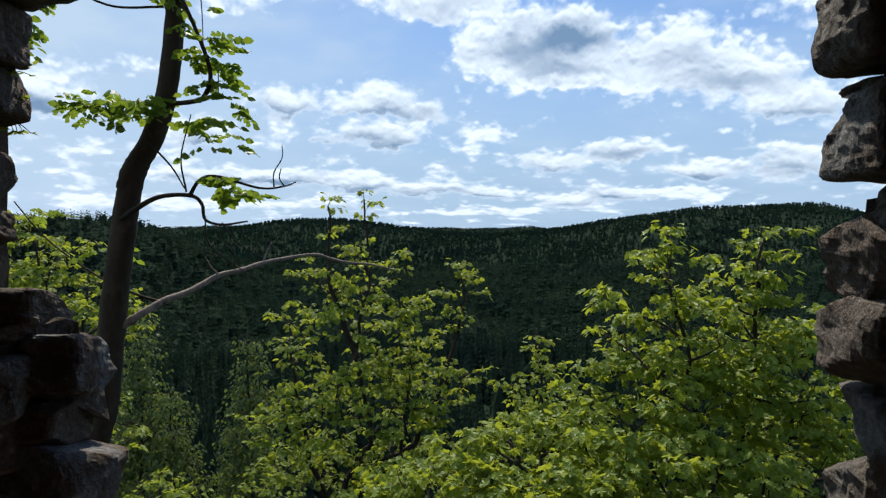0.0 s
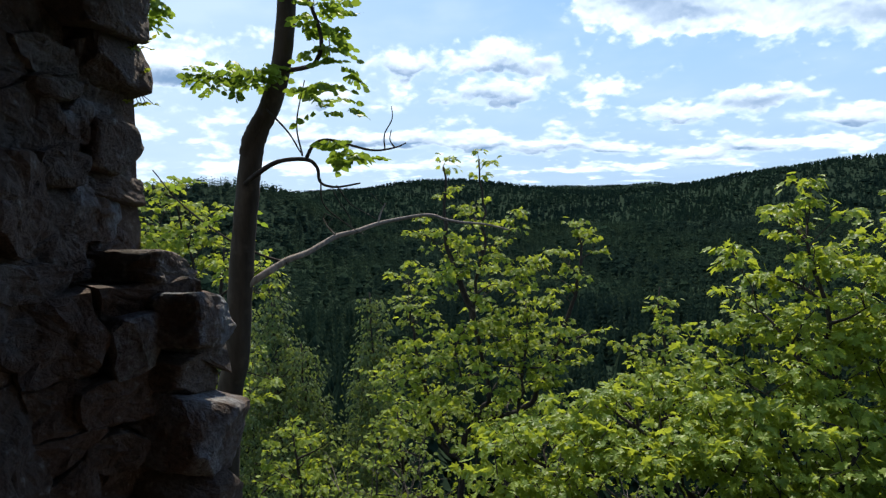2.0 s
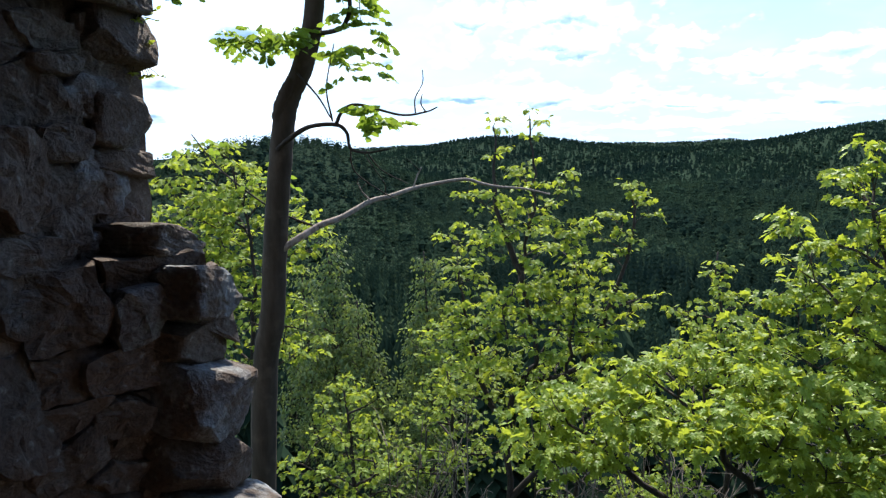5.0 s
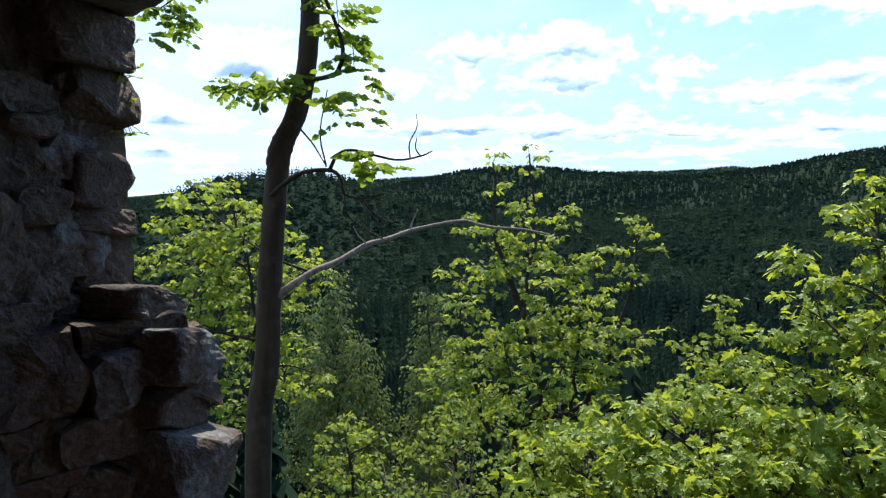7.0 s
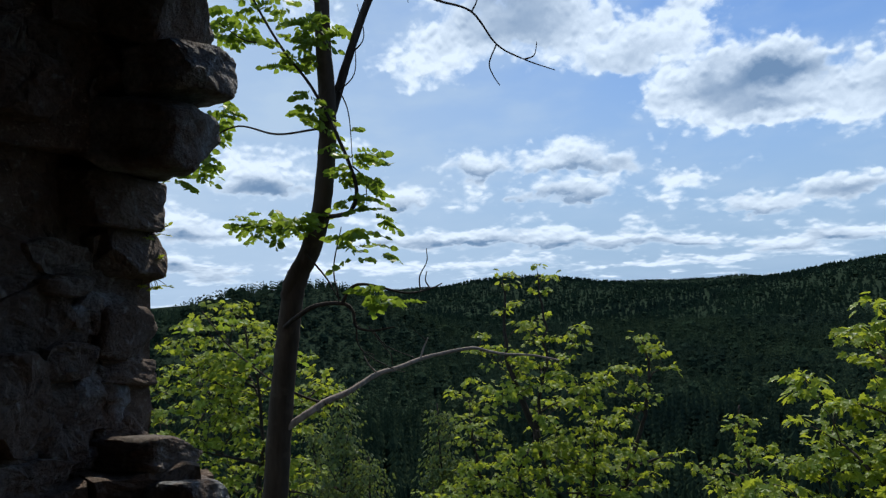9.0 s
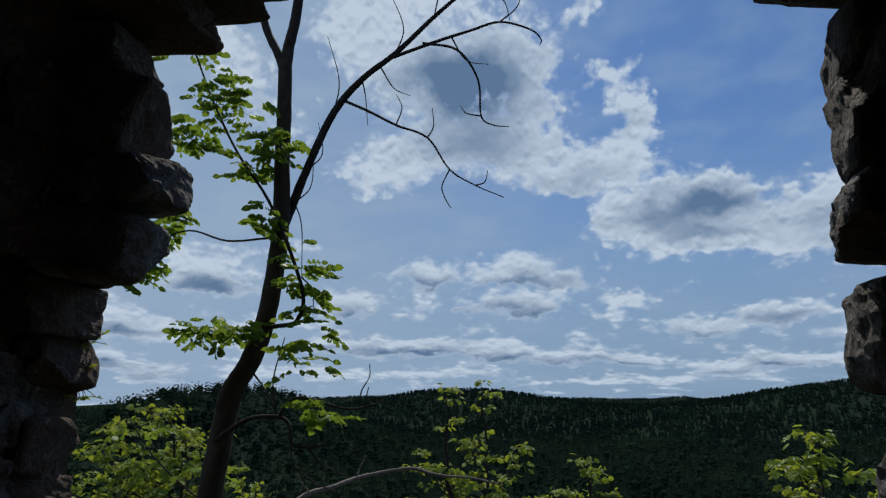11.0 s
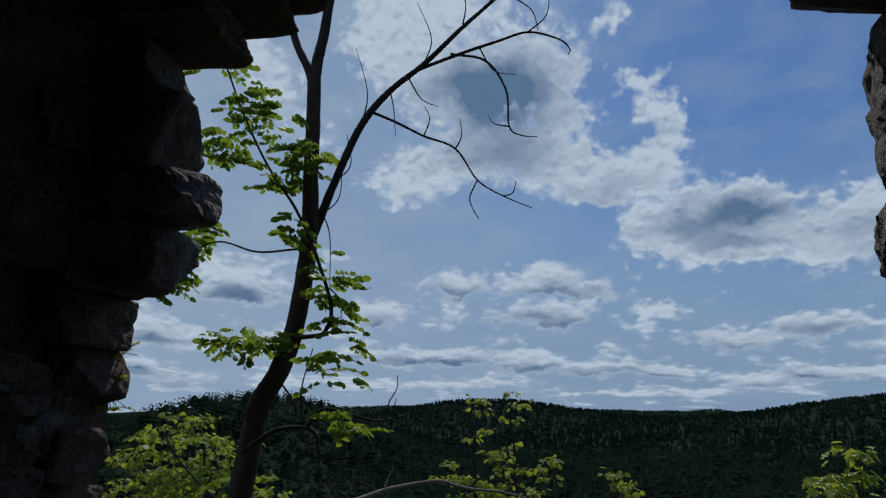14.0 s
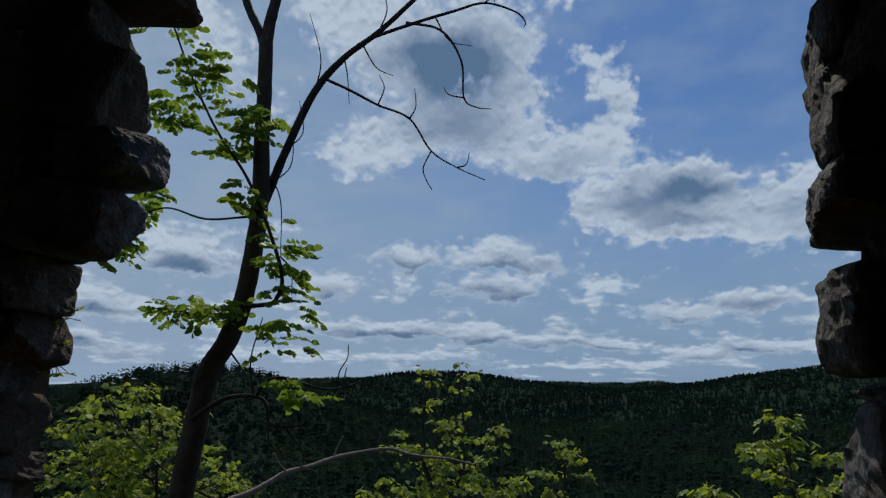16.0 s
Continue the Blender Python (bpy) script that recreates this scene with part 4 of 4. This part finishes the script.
def bare_shrub(place, tall, seed):
    """Leafless stems with forked twigs."""
    rng = np.random.default_rng(seed)
    x, y = place
    base = np.array((x, y, g(x, y)))
    top = tagged(empty("bare_shrub", base), "leafless grey-brown shrub stems among the undergrowth", "shrub", group="bare shrubs on the slope")
    wood, fine = Soup(), Soup()
    for _ in range(7):
        lean = np.array((*rng.normal(0, 0.28, 2), 1.0)) * tall * rng.uniform(0.6, 1.05)
        c = curve_points([base + (*rng.normal(0, 0.12, 2), 0), base + lean * 0.5 + rng.normal(0, 0.08, 3), base + lean], 6)
        tube(wood, c, rng.uniform(0.014, 0.03), 0.004, 5, 0.05)
        for _ in range(9):
            p = c[rng.integers(len(c) // 4, len(c))]
            e = p + np.array((*rng.normal(0, 0.35, 2), rng.uniform(0.05, 0.55))) * tall * 0.28
            tube(fine, limb_between(p, e, 0.05, rng, 4), 0.006, 0.002, 4)
    child("stem", wood.mesh("stem", M_SHRUB, True), top)
    tagged(child("brushwood", fine.mesh("brushwood", M_SHRUB, True), top), kind="stuff")


for n, (bx, by, tall) in enumerate(((-1.9, 8.6, 2.3), (-0.4, 9.0, 2.6), (0.7, 8.2, 2.2), (1.6, 8.8, 2.4), (2.6, 8.4, 2.6), (-3.1, 9.6, 2.8), (0.3, 11.5, 3.4), (3.4, 11.0, 3.4))):
    bare_shrub((bx, by), tall, 80 + n)


# ---- the tree beside the opening ----
def near_tree():
    rng = np.random.default_rng(8)
    base = (-2.16, 4.3, g(-2.16, 4.3))
    top = tagged(empty("rowan_tree", base), "slender grey rowan tree leaning beside the ruin, partly dead", "tree")
    trunk = Soup()
    tube(trunk, curve_points([base, (-2.06, 4.36, 0.1), (-1.965, 4.36, 0.62), (-1.925, 4.36, 1.0), (-1.885, 4.36, 1.35), (-1.835, 4.36, 1.70), (-1.80, 4.36, 1.92),
                              (-1.745, 4.36, 2.08), (-1.66, 4.36, 2.22), (-1.588, 4.37, 2.44), (-1.538, 4.38, 2.78), (-1.522, 4.39, 3.15), (-1.545, 4.4, 3.55),
                              (-1.55, 4.4, 3.9), (-1.565, 4.4, 4.28)], 6), 0.088, 0.046, 16, 0.04)
    knot = Soup()                                   # healed scar at the bend
    tube(knot, curve_points([(-1.815, 4.34, 1.92), (-1.785, 4.32, 2.02), (-1.735, 4.32, 2.11), (-1.69, 4.34, 2.18)], 5), 0.052, 0.040, 12, 0.10)
    child("knot", knot.mesh("knot", M_BARK, True), top)
    child("trunk", trunk.mesh("trunk", M_BARK, True), top)
    bark, dead, thin = "live", "dead", "live"

    def limb(kind, pts, r0, r1, sides=7, steps=6):
        one = Soup()
        tube(one, curve_points(pts, steps), r0, r1, sides, 0.05)
        name = ("branch" if r0 > 0.0075 else "twig") if kind == "live" else "dead_branch"
        return child(name, one.mesh(name, M_DEAD if kind == "dead" else M_TWIG, True), top, "bleached bare dead wood" if kind == "dead" else "")

    # fork at the top, big right-hand limb, lower limbs
    limb(bark, [(-1.565, 4.4, 4.2), (-1.62, 4.4, 4.34), (-1.73, 4.42, 4.55), (-1.80, 4.42, 4.80), (-1.88, 4.45, 5.3), (-1.9, 4.45, 6.2)], 0.034, 0.02)
    limb(bark, [(-1.565, 4.4, 4.2), (-1.545, 4.4, 4.38), (-1.51, 4.4, 4.57), (-1.475, 4.4, 4.85), (-1.40, 4.42, 5.3), (-1.2, 4.42, 6.0)], 0.044, 0.026)
    limb(bark, [(-1.57, 4.42, 3.0), (-1.51, 4.47, 3.19), (-1.41, 4.5, 3.51), (-1.23, 4.5, 3.91), (-1.03, 4.5, 4.14), (-0.79, 4.5, 4.31),
                (-0.52, 4.5, 4.55), (-0.24, 4.5, 4.78), (0.1, 4.5, 5.1)], 0.036, 0.008)
    limb(bark, [(-0.85, 4.5, 4.27), (-0.51, 4.5, 4.36), (-0.28, 4.5, 4.41), (-0.07, 4.5, 4.45), (0.13, 4.5, 4.37), (0.2, 4.5, 4.29), (0.19, 4.5, 4.25)], 0.013, 0.003)
    limb(bark, [(-1.17, 4.5, 4.0), (-0.98, 4.5, 3.9), (-0.78, 4.5, 3.78), (-0.56, 4.5, 3.67), (-0.41, 4.5, 3.44), (-0.24, 4.5, 3.32), (-0.06, 4.5, 3.23)], 0.011, 0.003)
    limb(bark, [(-0.41, 4.5, 3.44), (-0.46, 4.5, 3.33), (-0.44, 4.5, 3.25), (-0.4, 4.5, 3.18)], 0.005, 0.003)
    limb(bark, [(-0.6, 4.5, 4.36), (-0.36, 4.5, 4.28), (-0.22, 4.5, 4.05), (-0.2, 4.5, 3.79), (-0.12, 4.5, 3.72), (-0.02, 4.5, 3.7)], 0.01, 0.003)
    for a, b, c in (((-1.23, 4.5, 3.91), (-1.2, 4.5, 4.15), (-1.3, 4.5, 4.5)), ((-1.03, 4.5, 4.14), (-1.0, 4.5, 4.0), (-0.98, 4.5, 3.8)),
                    ((-0.79, 4.5, 4.31), (-0.74, 4.5, 4.5), (-0.85, 4.5, 4.8)), ((-1.41, 4.5, 3.51), (-1.3, 4.5, 3.62), (-1.34, 4.5, 3.85)),
                    ((-0.52, 4.5, 4.55), (-0.5, 4.5, 4.75), (-0.6, 4.5, 4.95)), ((-0.78, 4.5, 3.78), (-0.74, 4.5, 3.9), (-0.78, 4.5, 4.0)),
                    ((-0.56, 4.5, 3.67), (-0.52, 4.5, 3.75), (-0.53, 4.5, 3.88)), ((-1.48, 4.45, 3.3), (-1.38, 4.4, 3.1), (-1.36, 4.4, 2.75)),
                    ((-1.36, 4.4, 2.75), (-1.28, 4.4, 2.66), (-1.27, 4.4, 2.5)), ((-1.5, 4.45, 3.25), (-1.33, 4.4, 3.35), (-1.32, 4.4, 3.6)),
                    ((-0.24, 4.5, 4.78), (-0.05, 4.5, 4.62), (0.0, 4.5, 4.45)), ((-0.07, 4.5, 4.45), (0.05, 4.5, 4.55), (0.08, 4.5, 4.7)),
                    ((-0.9, 4.5, 4.22), (-0.8, 4.5, 4.05), (-0.68, 4.5, 3.98)), ((-0.2, 4.5, 3.79), (-0.3, 4.5, 3.82), (-0.34, 4.5, 3.88)),
                    ((-0.4, 4.5, 4.38), (-0.3, 4.5, 4.2), (-0.15, 4.5, 4.15)), ((-0.24, 4.5, 3.32), (-0.18, 4.5, 3.34), (-0.16, 4.5, 3.42))):
        limb(bark, [a, b, c], 0.006, 0.0022, 5)
    # the crooked leafy limb in front
    front = [(-1.41, 4.3, 2.43), (-1.28, 4.2, 2.45), (-1.25, 4.2, 2.6), (-1.37, 4.2, 2.92), (-1.53, 4.2, 3.23), (-1.76, 4.2, 3.55), (-1.97, 4.2, 3.93), (-2.15, 4.2, 4.33)]
    limb(bark, [(-1.62, 4.4, 2.44)] + front, 0.016, 0.006)
    limb(bark, [(-1.6, 4.4, 3.02), (-1.85, 4.3, 2.99), (-2.1, 4.25, 3.06), (-2.3, 4.2, 2.98), (-2.5, 4.2, 2.9)], 0.008, 0.004)
    limb(bark, [(-1.76, 4.2, 3.55), (-2.0, 4.2, 3.6), (-2.2, 4.2, 3.75)], 0.006, 0.003)
    # limbs at mid height
    limb(bark, [(-1.82, 4.3, 1.74), (-1.71, 4.25, 1.80), (-1.57, 4.25, 1.87), (-1.39, 4.25, 1.88), (-1.32, 4.25, 1.83), (-1.3, 4.25, 1.74), (-1.2, 4.25, 1.71), (-1.05, 4.25, 1.73)], 0.018, 0.005)
    limb(bark, [(-1.39, 4.25, 1.88), (-1.33, 4.25, 1.97), (-1.22, 4.25, 1.99), (-1.01, 4.35, 1.93), (-0.9, 4.5, 1.95), (-0.84, 4.55, 1.98)], 0.012, 0.004)
    limb(bark, [(-0.95, 4.45, 1.94), (-0.95, 4.45, 2.03), (-0.90, 4.45, 2.12), (-0.9, 4.45, 2.2)], 0.005, 0.0025)
    limb(bark, [(-0.9, 4.5, 1.95), (-0.93, 4.5, 2.0), (-0.92, 4.5, 2.06)], 0.005, 0.003)
    limb(bark, [(-1.66, 4.3, 2.2), (-1.5, 4.25, 2.05), (-1.42, 4.25, 1.92)], 0.007, 0.004)
    limb(bark, [(-1.41, 4.25, 1.9), (-1.44, 4.25, 2.1), (-1.38, 4.25, 2.35)], 0.006, 0.003)
    limb(bark, [(-1.3, 4.25, 1.76), (-1.3, 4.3, 1.6), (-1.24, 4.6, 1.45), (-1.25, 4.9, 1.38)], 0.005, 0.003)
    limb(bark, [(-1.2, 4.25, 1.72), (-1.16, 4.4, 1.6), (-1.1, 4.7, 1.5)], 0.004, 0.003)
    limb(dead, [(-1.88, 4.34, 1.08), (-1.75, 4.42, 1.17), (-1.66, 4.52, 1.235), (-1.57, 4.65, 1.275), (-1.45, 4.88, 1.365), (-1.34, 5.0, 1.395), (-1.24, 5.15, 1.435), (-1.13, 5.28, 1.46),
                (-0.91, 5.43, 1.49), (-0.8, 5.55, 1.45), (-0.69, 5.65, 1.42), (-0.52, 5.8, 1.395), (-0.34, 5.95, 1.34)], 0.025, 0.007, 8)
    limb(dead, [(-1.23, 5.17, 1.44), (-1.21, 5.2, 1.52), (-1.18, 5.22, 1.59)], 0.007, 0.005)
    limb(dead, [(-1.45, 4.87, 1.38), (-1.49, 4.85, 1.43), (-1.53, 4.85, 1.50)], 0.007, 0.003)
    limb(thin, [(-1.5, 4.85, 1.45), (-1.48, 4.85, 1.48), (-1.45, 4.85, 1.5)], 0.004, 0.002)
    limb(thin, [(-1.53, 4.85, 1.5), (-1.49, 4.8, 1.53), (-1.45, 4.85, 1.5)], 0.004, 0.002)
    limb(thin, [(-1.37, 4.98, 1.42), (-1.35, 4.9, 1.5), (-1.36, 4.7, 1.63), (-1.33, 4.5, 1.72)], 0.004, 0.0025)
    limb(thin, [(-1.19, 5.21, 1.57), (-1.25, 5.1, 1.66)], 0.004, 0.002)
    limb(thin, [(-1.65, 4.5, 1.22), (-1.85, 4.5, 1.28), (-2.1, 4.5, 1.4), (-2.4, 4.5, 1.62), (-2.6, 4.5, 1.85)], 0.009, 0.004)

    def pinnate(green, stems, tip, heading, n, length):
        """One feathered leaf of n pairs of leaflets and a last one."""
        h = np.array(heading, float)
        h /= np.linalg.norm(h)
        side = np.cross(h, [0, 0, 1.0])
        side /= np.linalg.norm(side) + 1e-9
        place, way, size = [], [], []
        for k in range(n):
            f = 0.3 + 0.7 * k / n
            p = np.array(tip) + h * length * f + np.array([0, 0, -0.25 * length * f * f])
            for s in (-1, 1):
                place.append(p)
                way.append(side * s + h * 0.6)
                size.append(length * 0.38 * rng.uniform(0.8, 1.15))
        place.append(np.array(tip) + h * length + np.array([0, 0, -0.25 * length]))
        way.append(h)
        size.append(length * 0.38)
        scatter_leaves(green, ROWAN_LEAF, np.array(place), np.array(way), np.array(size), 0.30, rng, 0.55, (0.0, 0.75, 0.65))
        tube(stems, [np.array(tip), np.array(tip) + h * length * 0.5 - [0, 0, 0.06 * length], np.array(tip) + h * length - [0, 0, 0.25 * length]], 0.003, 0.0015, 3)

    clumps = [  # middle, spread, number of leaves
        ((-1.82, 4.22, 3.94), (0.20, 0.10, 0.18), 34), ((-1.52, 4.22, 3.55), (0.14, 0.10, 0.20), 34), ((-2.12, 4.22, 3.68), (0.13, 0.10, 0.15), 20),
        ((-1.76, 4.22, 3.40), (0.10, 0.10, 0.10), 9), ((-2.20, 4.22, 3.09), (0.12, 0.10, 0.10), 16), ((-1.57, 4.22, 3.06), (0.10, 0.10, 0.12), 16),
        ((-1.28, 4.22, 2.70), (0.10, 0.10, 0.18), 22), ((-1.92, 4.22, 2.38), (0.22, 0.08, 0.07), 22), ((-1.66, 4.20, 2.36), (0.12, 0.08, 0.12), 16),
        ((-1.22, 4.22, 2.48), (0.12, 0.10, 0.12), 13), ((-1.25, 4.22, 2.22), (0.14, 0.10, 0.12), 15), ((-1.13, 4.22, 1.87), (0.13, 0.10, 0.10), 16),
        ((-2.22, 4.22, 4.32), (0.12, 0.10, 0.10), 9), ((-2.44, 4.45, 1.75), (0.08, 0.10, 0.06), 4), ((-2.04, 4.45, 1.53), (0.08, 0.10, 0.05), 4),
        ((-2.45, 4.22, 2.82), (0.17, 0.10, 0.17), 26),
    ]
    for mid, spread, n in clumps:
        green, stems = Soup(), Soup()
        for _ in range(n):
            p = np.array(mid) + rng.normal(0, 0.45, 3) * np.array(spread) + np.array([0, 0, 0.03])
            a = rng.uniform(0, 2 * math.pi)
            pinnate(green, stems, p, (math.cos(a), math.sin(a), rng.uniform(-0.3, 0.35)), int(rng.integers(3, 6)), rng.uniform(0.11, 0.18))
        leaves = child("foliage", green.mesh("foliage", M_ROWAN), top, "feathered yellow-green rowan leaves")
        stalks = new("leaf_stalks", stems.mesh("leaf_stalks", M_TWIG))
        stalks.parent = leaves
        stalks.matrix_parent_inverse = leaves.matrix_parent_inverse
        tagged(stalks, kind="stuff")
        tagged(leaves, kind="stuff")


near_tree()


# ---- small plants on the wall ----
def wall_plant(at, tall, n, seed):
    """A tuft of little leaves on thin stems in a joint of the wall."""
    rng = np.random.default_rng(seed)
    top = tagged(empty("wall_plant", at), "small bright green plant rooted in the broken wall edge", "plant", group="plants on the wall")
    green, stems = Soup(), Soup()
    for _ in range(n):
        tip = np.array(at) + np.array((rng.uniform(0.0, 0.055), rng.normal(0, 0.03), rng.uniform(-0.3, 0.6) * tall))
        tube(stems, limb_between(at, tip, 0.01, rng, 4), 0.0025, 0.0012, 3)
        ang = rng.uniform(0, 2 * math.pi, 5)
        way = np.stack([np.cos(ang), np.sin(ang), rng.normal(0.2, 0.4, 5)], axis=1)
        scatter_leaves(green, OVAL, np.tile(tip, (5, 1)), way, rng.uniform(0.014, 0.028, 5), 0.2, rng)
    tagged(child("stems", stems.mesh("stems", M_TWIG, True), top), kind="stuff")
    tagged(child("leaves", green.mesh("leaves", M_MAPLE), top), kind="stuff")


wall_plant((-1.225, 2.42, 2.03), 0.14, 14, 91)
wall_plant((-1.215, 2.40, 2.16), 0.09, 8, 92)

# a thin dry tendril curling out under the head of the wall
tendril = Soup()
tube(tendril, curve_points([(-0.90, 2.34, 3.27), (-0.80, 2.32, 3.25), (-0.73, 2.3, 3.262), (-0.67, 2.3, 3.285), (-0.65, 2.3, 3.30), (-0.665, 2.3, 3.315),
                            (-0.69, 2.3, 3.295), (-0.672, 2.3, 3.27), (-0.648, 2.3, 3.28)], 6), 0.0028, 0.0015, 5)
tagged(new("dry_tendril", tendril.mesh("dry_tendril", M_TWIG, True)), "thin dry curled tendril hanging from the wall head", "tendril")
